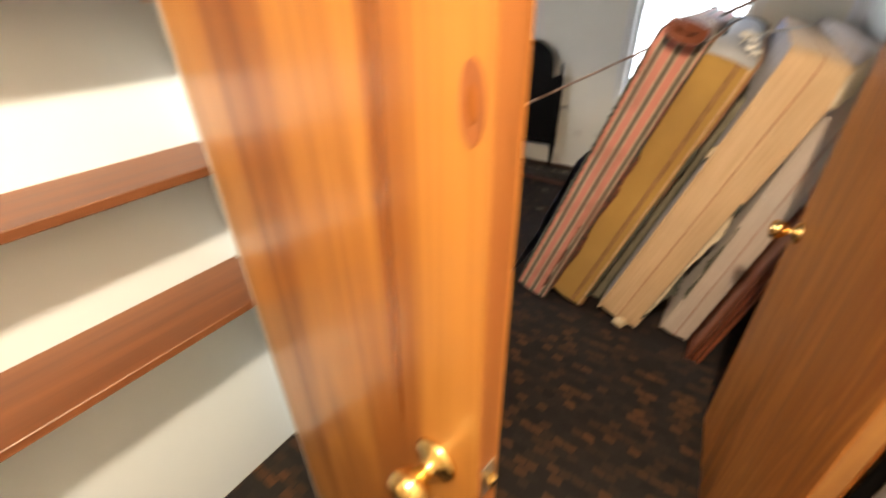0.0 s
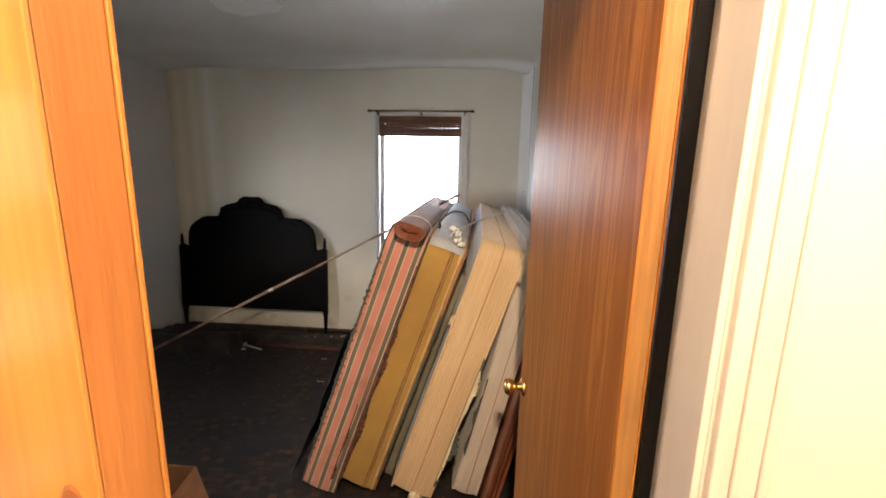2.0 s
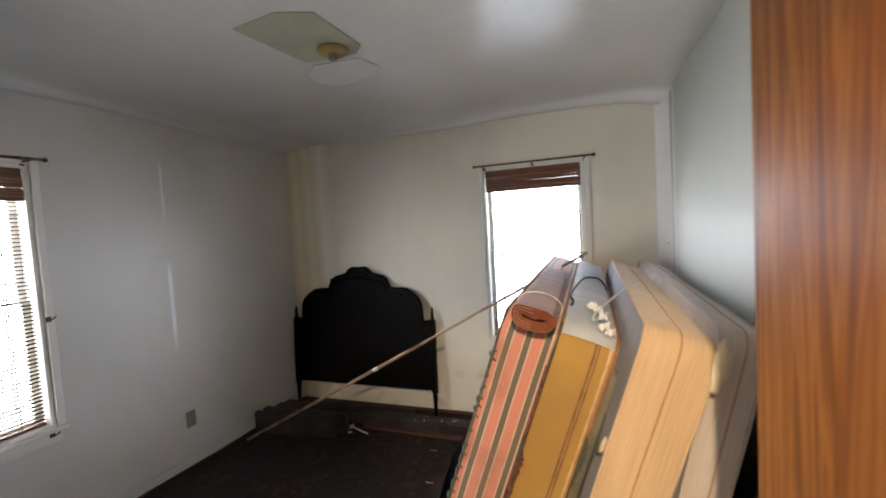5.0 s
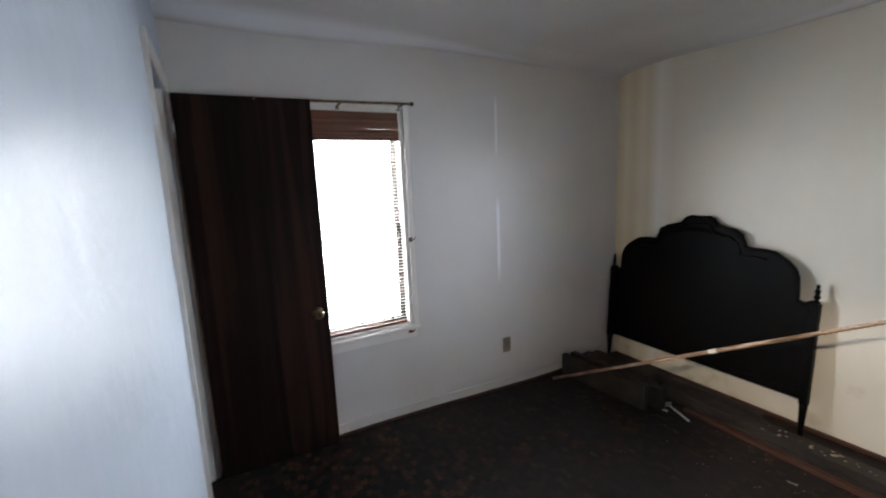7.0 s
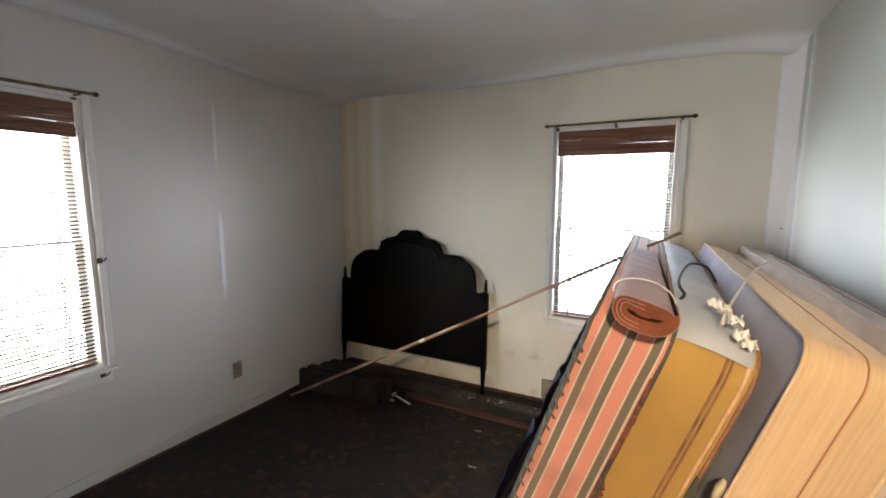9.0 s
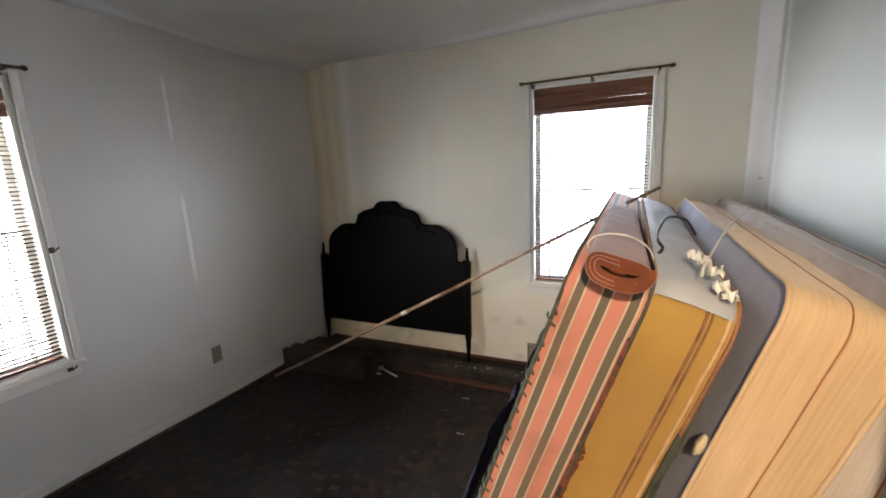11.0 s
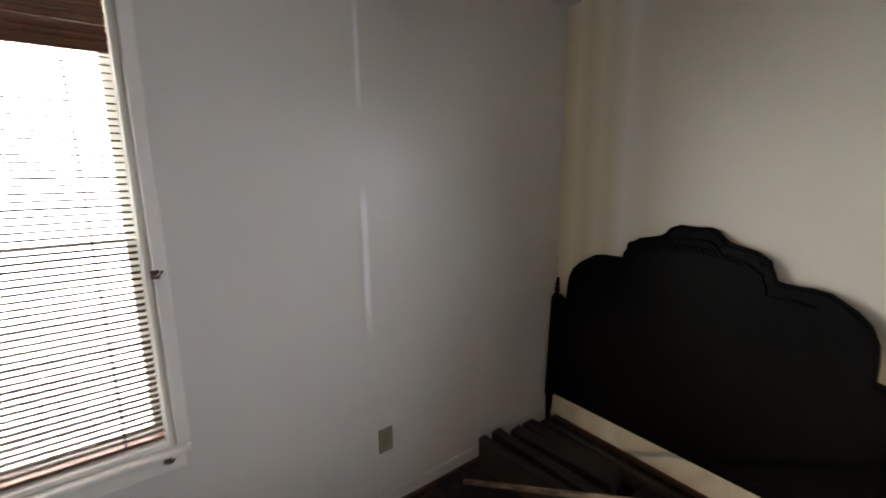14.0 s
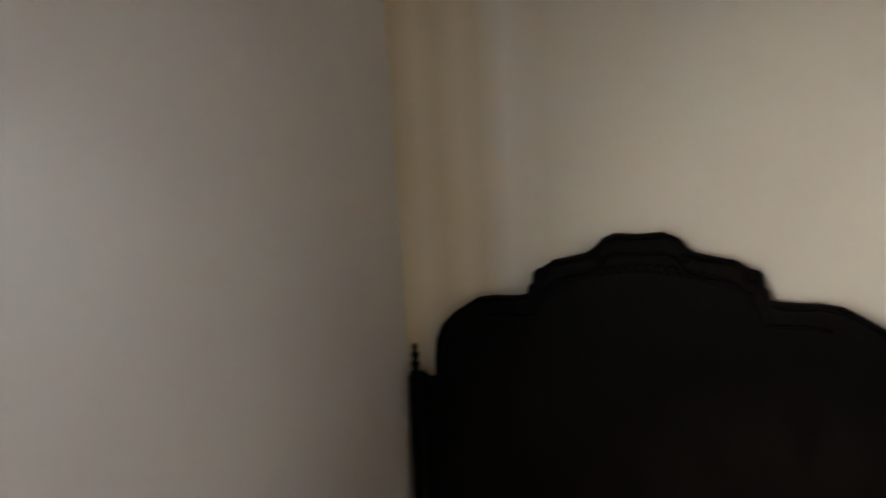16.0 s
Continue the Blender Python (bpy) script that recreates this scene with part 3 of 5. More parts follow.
hall_ceiling = structure("ceiling_hall", boxes([(-1.3, HEX, HSY, HY, CZ, CZ + 0.1), (WX - T, -1.3, 0, HY + 0.06, CZ, CZ + 0.1)]), "ceiling")


def glinting_ceiling_material():
    """Ceiling paint with feathered, smoother bands along the west and north walls, whitened as painted window
    reflections.
    """
    m = M["ceiling"].copy()
    m.name = "ceiling_paint_with_compound"
    nt = m.node_tree
    link, b = nt.links.new, nt.nodes["Principled BSDF"]

    def math_node(op, a, c=None, clamp=False):
        n = nt.nodes.new("ShaderNodeMath")
        n.operation, n.use_clamp = op, clamp
        for k, v in enumerate((a, c)):
            if v is None:
                continue
            if isinstance(v, (int, float)):
                n.inputs[k].default_value = v
            else:
                link(v, n.inputs[k])
        return n.outputs[0]

    def span(v, a, c):
        n = nt.nodes.new("ShaderNodeMapRange")
        n.interpolation_type = "SMOOTHSTEP"
        n.inputs["From Min"].default_value, n.inputs["From Max"].default_value = a, c
        link(v, n.inputs["Value"])
        return n.outputs["Result"]

    co = nt.nodes.new("ShaderNodeTexCoord")
    sep = nt.nodes.new("ShaderNodeSeparateXYZ")
    link(co.outputs["Object"], sep.inputs["Vector"])
    nz = nt.nodes.new("ShaderNodeTexNoise")
    nz.inputs["Scale"].default_value = 2.2
    link(co.outputs["Object"], nz.inputs["Vector"])
    wob = math_node("MULTIPLY", math_node("SUBTRACT", nz.outputs["Fac"], 0.5), 0.05)
    x = math_node("ADD", sep.outputs["X"], wob)
    y = math_node("ADD", sep.outputs["Y"], wob)

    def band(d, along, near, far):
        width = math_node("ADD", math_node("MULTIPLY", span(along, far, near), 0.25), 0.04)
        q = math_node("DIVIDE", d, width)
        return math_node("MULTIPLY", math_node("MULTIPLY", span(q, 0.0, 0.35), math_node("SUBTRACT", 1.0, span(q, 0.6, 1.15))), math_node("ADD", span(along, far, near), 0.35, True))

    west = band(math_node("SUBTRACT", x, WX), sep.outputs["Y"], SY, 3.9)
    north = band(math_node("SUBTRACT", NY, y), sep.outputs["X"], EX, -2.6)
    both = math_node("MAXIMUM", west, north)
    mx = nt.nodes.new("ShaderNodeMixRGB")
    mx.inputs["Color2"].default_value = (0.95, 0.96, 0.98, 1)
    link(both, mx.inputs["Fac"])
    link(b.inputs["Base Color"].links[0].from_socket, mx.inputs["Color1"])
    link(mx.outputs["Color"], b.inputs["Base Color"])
    rough = math_node("SUBTRACT", b.inputs["Roughness"].links[0].from_socket, math_node("MULTIPLY", both, 0.17))
    link(rough, b.inputs["Roughness"])
    return m


ceiling.data.materials[0] = glinting_ceiling_material()


def glint_band(name, source, axis, centre, inner, outer, colour, rough_drop, z0=None, z1=None):
    """A copy of a paint with one feathered, smoother band of painted glint, its middle at centre along the axis."""
    m = M[source].copy()
    m.name = name
    nt = m.node_tree
    link, b = nt.links.new, nt.nodes["Principled BSDF"]
    co = nt.nodes.new("ShaderNodeTexCoord")
    sep = nt.nodes.new("ShaderNodeSeparateXYZ")
    link(co.outputs["Object"], sep.inputs["Vector"])
    nz = nt.nodes.new("ShaderNodeTexNoise")
    nz.inputs["Scale"].default_value, nz.inputs["Detail"].default_value = 9, 5
    link(co.outputs["Object"], nz.inputs["Vector"])

    def mn(op, a, c=None):
        n = nt.nodes.new("ShaderNodeMath")
        n.operation = op
        for k, v in enumerate((a, c)):
            if isinstance(v, (int, float)):
                n.inputs[k].default_value = v
            elif v is not None:
                link(v, n.inputs[k])
        return n.outputs[0]

    def span(v, a, c):
        n = nt.nodes.new("ShaderNodeMapRange")
        n.interpolation_type = "SMOOTHSTEP"
        n.inputs["From Min"].default_value, n.inputs["From Max"].default_value = a, c
        link(v, n.inputs["Value"])
        return n.outputs["Result"]

    d = mn("ABSOLUTE", mn("SUBTRACT", sep.outputs[axis], centre))
    d = mn("ADD", d, mn("MULTIPLY", mn("SUBTRACT", nz.outputs["Fac"], 0.5), inner * 0.8))
    f = mn("SUBTRACT", 1.0, span(d, inner, outer))
    if z0:
        f = mn("MULTIPLY", f, span(sep.outputs["Z"], *z0))
    if z1:
        f = mn("MULTIPLY", f, mn("SUBTRACT", 1.0, span(sep.outputs["Z"], *z1)))
    mx = nt.nodes.new("ShaderNodeMixRGB")
    mx.inputs["Color2"].default_value = (*colour, 1)
    link(f, mx.inputs["Fac"])
    link(b.inputs["Base Color"].links[0].from_socket, mx.inputs["Color1"])
    link(mx.outputs["Color"], b.inputs["Base Color"])
    link(mn("SUBTRACT", b.inputs["Roughness"].links[0].from_socket, mn("MULTIPLY", f, rough_drop)), b.inputs["Roughness"])
    return m


# the window's reflection beside the corner is painted as a white band
wall_east.data.materials[0] = glint_band("east_wall_paint_with_compound", "wall_gloss", "Y", 3.86, 0.08, 0.20, (0.92, 0.94, 0.97), 0.25, z0=(0.7, 1.25))
# white streaks painted along the seam as the north window's reflection
M["seam_low"] = glint_band("spackled_seam_low", "wall_w", "Y", 2.745, 0.006, 0.019, (0.93, 0.94, 0.97), 0.22, z0=(0.78, 0.98), z1=(1.34, 1.46))
M["seam_high"] = glint_band("spackled_seam_high", "wall_w", "Y", 2.745, 0.003, 0.016, (0.90, 0.91, 0.94), 0.2, z0=(1.70, 1.85), z1=(2.05, 2.16))
# old paint and plaster round the place of a lamp
def flat_patch(name, outline, z, mat, label):
    bm = bmesh.new()
    a = [bm.verts.new((x, y, z)) for x, y in outline]
    b = [bm.verts.new((x, y, z - 0.004)) for x, y in outline]
    bm.faces.new(a)
    bm.faces.new(b[::-1])
    for k in range(len(a)):
        bm.faces.new((a[k], a[(k + 1) % len(a)], b[(k + 1) % len(a)], b[k]))
    return structure(name, bm, mat, label=label)


flat_patch("ceiling_patch", [(-1.47, 2.02), (-1.24, 1.99), (-1.11, 2.05), (-1.10, 2.38), (-1.16, 2.44), (-1.30, 2.45), (-1.43, 2.42), (-1.45, 2.2)], CZ - 0.0005, "patch", "square of greenish old paint where a lamp plate was")
flat_patch("ceiling_patch", [(-1.42, 2.47), (-1.18, 2.49), (-1.14, 2.62), (-1.22, 2.72), (-1.45, 2.78), (-1.54, 2.70), (-1.52, 2.56)], CZ - 0.0005, "patch_pale", "pale plastered patch on the ceiling")

mount = thing("ceiling_lamp_mount", pose(-1.23, 2.35, CZ - 0.004), "rusty empty lamp mount on the ceiling", "lamp mount")
part("mount_ring", lathe([(0.045, -0.022), (0.065, -0.018), (0.070, -0.006), (0.068, 0.0)], n=24), "rust", mount, smooth=True)
part("socket", lathe([(0.018, -0.048), (0.021, -0.046), (0.021, -0.0225)], n=14), "vinyl", mount)


# ---- trim ----
def casing(name, u0, u1, z1, w, d0, d1, axis, mat="trim", z0=0.0, bottom=False):
    """Stepped boards round an opening; u0, u1 and z1 are the opening, w the board's width, d0 to d1 its depth from the wall outwards."""
    s = 1 if d1 > d0 else -1
    t = abs(d1 - d0)
    steps = [(0.0, 0.35, 0.62), (0.35, 0.8, 0.85), (0.8, 1.0, 1.0)]
    obs = []
    for side in ("left", "right", "head"):
        items = []
        for a, b, k in steps:
            lo, hi = sorted((d0, d0 + s * t * k))
            if side == "left":
                q = (u0 - w * b, u0 - w * a, lo, hi, z0, z1 + w * b)
            elif side == "right":
                q = (u1 + w * a, u1 + w * b, lo, hi, z0, z1 + w * b)
            else:
                q = (u0 - w * a, u1 + w * a, lo, hi, z1 + w * a, z1 + w * b)
            items.append(q if axis == "y" else (q[2], q[3], q[0], q[1], q[4], q[5]))
        obs.append(structure(name, boxes(items, 0.0012, 1), mat))
    return obs


casing("trim_doorway_hall", DL, DR, DH, 0.060, HY, HY - 0.018, "y")
casing("trim_doorway_room", DL, DR, DH, 0.055, SY, SY + 0.016, "y")
casing("trim_closet", CL + 0.0, CR, CH, 0.050, SY, SY + 0.016, "y", "white_trim")
casing("trim_linen", LY0, LY1, 2.05, 0.050, HWX, HWX + 0.016, "x")
# jambs with stops
structure("trim_jamb", boxes([(DR - 0.004, DR + 0.0, HY, SY, 0, DH), (DR - 0.014, DR - 0.0045, HY + 0.0, SY - 0.040, 0, DH)], 0.001, 1), "trim")
structure("trim_jamb", boxes([(DL, DL + 0.004, HY, SY, 0, DH), (DL + 0.0045, DL + 0.014, HY + 0.0, SY - 0.040, 0, DH)], 0.001, 1), "trim")
structure("trim_jamb", boxes([(DL + 0.0145, DR - 0.0145, HY, SY, DH - 0.02, DH - 0.001)], 0.001, 1), "trim")
structure("trim_jamb", boxes([(CR - 0.02, CR - 0.001, HY + 0.062, SY, 0, CH - 0.001), (CL + 0.001, CL + 0.012, HY + 0.062, SY - 0.01, 0, CH - 0.001)], 0.001, 1), "white_trim")
structure("trim_jamb", boxes([(HWX - 0.08, HWX, LY1 - 0.012, LY1 - 0.001, 0, 2.049)], 0.001, 1), "trim")

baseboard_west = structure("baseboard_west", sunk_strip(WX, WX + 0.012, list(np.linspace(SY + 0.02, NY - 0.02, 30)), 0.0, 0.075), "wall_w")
baseboard_west_shoe = structure("baseboard_shoe", sunk_strip(WX + 0.0125, WX + 0.024, list(np.linspace(SY + 0.02, NY - 0.02, 30)), 0.0, 0.014), "dark")
baseboard_north = structure("baseboard_north", boxes([(WX + 0.03, EX - 0.09, NY - 0.020, NY, -FLOOR_DROP, -FLOOR_DROP + 0.024)], 0.004), "dark")
baseboard_south = structure("baseboard_south", boxes([(CR + 0.055, DL - 0.06, SY, SY + 0.012, 0, 0.075)], 0.004), "white_trim")
baseboard_east = structure("baseboard_east", sunk_strip(EX - 0.026, EX - 0.0135, list(np.linspace(SY + 0.08, NY - 0.022, 30)), 0.0, 0.075), "white_trim")

# a taped seam that stands proud as smooth ridges on the glossy west wall, highlights painted on
def seam_ridge(z0, z1, width, height, y, mat):
    bm = bmesh.new()
    n, cols, ring = 24, 14, []
    for i in range(n + 1):
        f = i / n
        z = z0 + (z1 - z0) * f
        s = min(1, 4 * f, 4 * (1 - f))
        s = s * s * (3 - 2 * s)
        w = width * (0.45 + 0.55 * s)
        c = y + 0.005 * noise.noise(Vector((z * 5, 1, 0)))
        ring.append([bm.verts.new((WX + 0.0003 + height * s * 0.5 * (1 + math.cos(2 * math.pi * (k / cols - 0.5))), c + w * (k / cols - 0.5), z)) for k in range(cols + 1)])
    for a, b in zip(ring, ring[1:]):
        for k in range(cols):
            bm.faces.new((a[k], a[k + 1], b[k + 1], b[k]))
    return structure("wall_seam", bm, mat, True, label="smooth glossy ridge of a taped seam with a painted highlight")


seam_ridge(0.74, 1.46, 0.064, 0.0034, 2.745, "seam_low")
seam_ridge(1.68, 2.18, 0.052, 0.0022, 2.745, "seam_high")


# ---- windows ----
def window(name, hole, axis, wall, outward):
    """A double-hung window in its opening: frame, sash, panes, casing and stool."""
    u0, u1, z0, z1 = hole
    top = tagged(new(name), kind="structure")

    def add(pname, items, mat, bevel=0.002, label=""):
        out = []
        for a, b, d0, d1, c, d in items:
            lo, hi = sorted((wall + outward * d0, wall + outward * d1))
            out.append((a, b, lo, hi, c, d) if axis == "y" else (lo, hi, a, b, c, d))
        ob = part(pname, boxes(out, bevel, 1), mat, top, label)
        return ob

    add("window_frame", [(u0, u0 + 0.022, 0.0, 0.118, z0, z1), (u1 - 0.022, u1, 0.0, 0.118, z0, z1), (u0 + 0.022, u1 - 0.022, 0.0, 0.118, z1 - 0.022, z1), (u0 + 0.022, u1 - 0.022, 0.0, 0.118, z0, z0 + 0.02)], "white_trim")
    zm = 1.30
    rail = 0.012
    for k, (a, b, d) in enumerate(((z0 + 0.02, zm + 0.006, 0.07), (zm - 0.006, z1 - 0.022, 0.095))):
        s = 0.032
        add("sash", [(u0 + 0.022, u0 + 0.022 + s, d, d + 0.022, a, b), (u1 - 0.022 - s, u1 - 0.022, d, d + 0.022, a, b), (u0 + 0.022 + s, u1 - 0.022 - s, d, d + 0.022, a, a + (rail if k else s)), (u0 + 0.022 + s, u1 - 0.022 - s, d, d + 0.022, b - (s if k else rail), b)], "white_trim")
        g = add("pane", [(u0 + 0.050, u1 - 0.050, d + 0.009, d + 0.012, a + 0.003, b - 0.003)], "glass", 0)
        g.visible_shadow = False
    w = 0.040
    add("window_casing", [(u0 - w, u0 - 0.001, -0.016, -0.0005, z0 + 0.004, z1 + 0.02), (u1 + 0.001, u1 + w, -0.016, -0.0005, z0 + 0.004, z1 + 0.02), (u0 - 0.001, u1 + 0.001, -0.016, -0.0005, z1 + 0.001, z1 + 0.02)], "wall", 0.003)
    add("window_sill", [(u0 - 0.02, u1 + 0.025, -0.034, -0.0005, z0 - 0.018, z0 + 0.002)], "wall", 0.004)
    add("sill_tip", [(u1 + 0.026, u1 + 0.040, -0.034, -0.0005, z0 - 0.016, z0 + 0.002), (u0 - 0.034, u0 - 0.021, -0.034, -0.0005, z0 - 0.016, z0 + 0.002)], "white_trim", 0.003)
    add("window_apron", [(u0 - 0.02, u1 + 0.02, -0.014, -0.0005, z0 - 0.075, z0 - 0.02)], "wall", 0.003)
    return top


window_1 = window("window_1", NW, "y", NY, 1)
window_2 = window("window_2", WW, "x", WX, -1)


def mini_blind(hole, axis, wall, outward, tilt, gap):
    """A thin-slatted blind let down over the window."""
    u0, u1, z0, z1 = hole
    c, w = (u0 + u1) / 2, (u1 - u0) - 0.056
    m = pose(c, wall + outward * 0.040, 0) if axis == "y" else pose(wall + outward * 0.040, c, 0, 0, 0, 90)
    t = thing("venetian_blind", m, "brown slatted blind let down over the window", "blind", "window blinds")
    part("head_rail", boxes([(-w / 2, w / 2, -0.012, 0.012, z1 - 0.050, z1 - 0.024)], 0.002, 1), "bamboo", t)
    part("bottom_rail", boxes([(-w / 2, w / 2, -0.012, 0.012, z0 + 0.022, z0 + 0.034)], 0.002, 1), "bamboo", t, "reddish-brown bottom rail")
    bm = bmesh.new()
    prof = [(-0.0118, -0.0019), (-0.004, 0.0015), (0.004, 0.0015), (0.0118, -0.0019)]
    ca, sa = math.cos(tilt), math.sin(tilt)
    rows = [[bm.verts.new((x, d * ca - z * sa, d * sa + z * ca)) for d, z in prof] for x in (-w / 2, -w / 6, w / 6, w / 2)]
    for a, b in zip(rows, rows[1:]):
        for k in range(3):
            bm.faces.new((a[k], a[k + 1], b[k + 1], b[k]))
    me = None
    z, rnd = z0 + 0.052, random.Random(5)
    while z < z1 - 0.06:
        if me is None:
            s = part("slat", bm, "brown_slat", t)
            me = s.data
        else:
            s = new("slat", me)
            s.parent = t
        s.location = (0, 0, z)
        s.rotation_euler = (rnd.uniform(-0.05, 0.05), rnd.uniform(-0.002, 0.002), 0)
        z += gap
    for x in (-w * 0.36, w * 0.36):
        part("ladder_cord", boxes([(x - 0.0022, x + 0.0022, -0.0140, -0.0128, z0 + 0.034, z1 - 0.05), (x - 0.0022, x + 0.0022, 0.0128, 0.0140, z0 + 0.034, z1 - 0.05)]), "brown_slat", t, "dark ladder cord")
    return t


def wood_blind(hole, axis, wall, outward):
    """A brown slatted blind drawn up into a stack at the head of the window."""
    u0, u1, z0, z1 = hole
    c, w = (u0 + u1) / 2, (u1 - u0) - 0.052
    m = pose(c, wall + outward * 0.012, 0) if axis == "y" else pose(wall + outward * 0.012, c, 0, 0, 0, 90)
    t = thing("wooden_blind", m, "brown wooden blind drawn up in a stack at the window's head", "blind", "wooden blinds")
    part("head_board", boxes([(-w / 2, w / 2, -0.006, 0.008, z1 - 0.061, z1 - 0.023)], 0.002, 1), "bamboo", t)
    rnd, me = random.Random(3), None
    for k in range(13):
        z = z1 - 0.066 - k * 0.0085
        if me is None:
            s = part("slat", boxes([(-w / 2, w / 2, -0.009, 0.009, -0.0041, 0.0041)], 0.001, 1), "bamboo", t)
            me = s.data
        else:
            s = new("slat", me)
            s.parent = t
        s.location = (rnd.uniform(-0.002, 0.002), rnd.uniform(-0.002, 0.002), z)
        s.rotation_euler = (rnd.uniform(-0.12, 0.12), rnd.uniform(-0.003, 0.003), 0)
    part("bottom_board", boxes([(-w / 2, w / 2, -0.010, 0.010, z1 - 0.190, z1 - 0.173)], 0.003, 1), "bamboo", t)
    return t


mini_blind(NW, "y", NY, 1, radians(10), 0.0205)
mini_blind(WW, "x", WX, -1, radians(10), 0.0205)
wood_blind(NW, "y", NY, 1)
wood_blind(WW, "x", WX, -1)


def curtain_rod(name, p0, p1, wall_dir, z):
    """A thin brass rod with finials on three brackets."""
    a, b = Vector(p0), Vector(p1)
    L = (b - a).length
    t = thing(name, Matrix.Translation(a) @ (b - a).to_track_quat("X", "Z").to_matrix().to_4x4(), "thin tarnished brass curtain rod over the window", "curtain rod", "curtain rods")
    part("rod", lathe([(0.0075, 0.0), (0.0075, L)], "x", 12), "old_brass", t, smooth=True)
    for x, s in ((0, -1), (L, 1)):
        part("finial", lathe([(0.006, x), (0.011, x + s * 0.008), (0.013, x + s * 0.018), (0.008, x + s * 0.027), (0.003, x + s * 0.030)], "x", 12), "old_brass", t, smooth=True)
    for x in (0.05, L / 2, L - 0.05):
        lo, hi = sorted((0, wall_dir * 0.062))
        part("bracket", boxes([(x - 0.007, x + 0.007, lo, hi, -0.014, -0.007), (x - 0.010, x + 0.010, min(wall_dir * 0.066, wall_dir * 0.060), max(wall_dir * 0.066, wall_dir * 0.060), -0.030, 0.012)], 0.001, 1), "old_brass", t)
    for x in np.linspace(0.08, L - 0.08, 9):
        part("ring", lathe([(0.0062, x - 0.003), (0.0105, x - 0.002), (0.0105, x + 0.002), (0.0062, x + 0.003)], "x", 12), "brass", t, smooth=True)
    return t


curtain_rod("curtain_rod", (-1.00, NY - 0.068, 2.020), (-0.135, NY - 0.068, 2.022), 1, 2.02)
curtain_rod("curtain_rod", (WX + 0.068, 1.20, 2.022), (WX + 0.068, 2.055, 2.036), 1, 2.03)


# ---- doors ----
def knob(parent, at, s, axis="x", mat="brass", label="round brass knob"):
    k = part("door_knob", lathe([(0.030, 0.0), (0.032, s * 0.003), (0.027, s * 0.009), (0.012, s * 0.013), (0.011, s * 0.028), (0.019, s * 0.034), (0.026, s * 0.045), (0.027, s * 0.055), (0.022, s * 0.064), (0.010, s * 0.067)], axis, 24, at), mat, parent, label, True)
    return k


def door_leaf(name, m, w, h, thick, face, edge, knob_z, label, knob_mat="brass", group=""):
    """A flush leaf hinged at the origin; it runs along +y, its faces look along x."""
    t = thing(name, m, label, "door", group)
    part("door_skin", boxes([(0, 0.003, 0, w, 0.008, h)], 0.0006, 1), face, t, "wood-grained face")
    part("door_skin", boxes([(thick - 0.003, thick, 0, w, 0.008, h)], 0.0006, 1), face, t, "wood-grained face")
    part("door_core", boxes([(0.0032, thick - 0.0032, 0.001, w - 0.001, 0.009, h - 0.001)], 0.001, 1), edge, t, "raw wood edge")
    knob(t, (0, w - 0.062, knob_z), -1, "x", knob_mat)
    knob(t, (thick, w - 0.062, knob_z), 1, "x", knob_mat)
    part("latch_plate", boxes([(thick / 2 - 0.012, thick / 2 + 0.012, w - 0.001, w + 0.001, knob_z - 0.028, knob_z + 0.028)], 0.0004, 1), "steel", t)
    part("latch_bolt", boxes([(thick / 2 - 0.006, thick / 2 + 0.006, w + 0.001, w + 0.010, knob_z - 0.008, knob_z + 0.008)], 0.002, 1), "brass", t)
    for z in (0.22, h - 0.17):
        hg = part("hinge", boxes([(0.004, thick - 0.001, -0.0025, 0.001, z - 0.044, z + 0.044)], 0.0004, 1), "steel", t)
        part("hinge_pin", lathe([(0.0055, z - 0.046), (0.0055, z + 0.046), (0.003, z + 0.050)], "z", 10, (thick + 0.004, -0.003, 0)), "steel", hg, smooth=True)
    return t


room_door = door_leaf("bedroom_door", pose(0.160, 0.802, 0, 0, 0, 3.6), 0.76, 2.03, 0.035, "veneer", "veneer_edge", 0.85, "open reddish-brown wood-veneer door with a round brass knob", group="flush doors")
part("edge_joint", boxes([(0.0042, 0.0308, 0.7594, 0.7600, 1.000, 1.0025)]), "dark", room_door, "dark joint across the raw edge")
part("edge_crack", tube([(0.018 + 0.003 * math.sin(z * 17), 0.7592, z) for z in np.linspace(1.02, 1.62, 24)], 0.0008, 5), "dark", room_door, "thin crack down the raw edge")
# black strip added for the shade between door and jamb
part("rubber_strip", boxes([(0.0355, 0.066, -0.010, -0.004, 0.01, 2.02)], 0.001, 1), "head", room_door, "black strip standing in for shade in the hinge gap")
closet_door = door_leaf("closet_door", pose(-2.866, 0.822, 0, 0, 0, -1.5), 0.64, 2.03, 0.035, "dark_veneer", "dark_veneer", 0.85, "open dark walnut-veneer closet door folded back to the wall", "old_brass", group="flush doors")
linen_door = door_leaf("linen_door", pose(-0.741, 0.4916, 0, 0, 0, -97), 0.505, 2.03, 0.040, "pine", "pine_edge", 0.93, "open varnished knotty pine closet door in the hallway", group="flush doors")
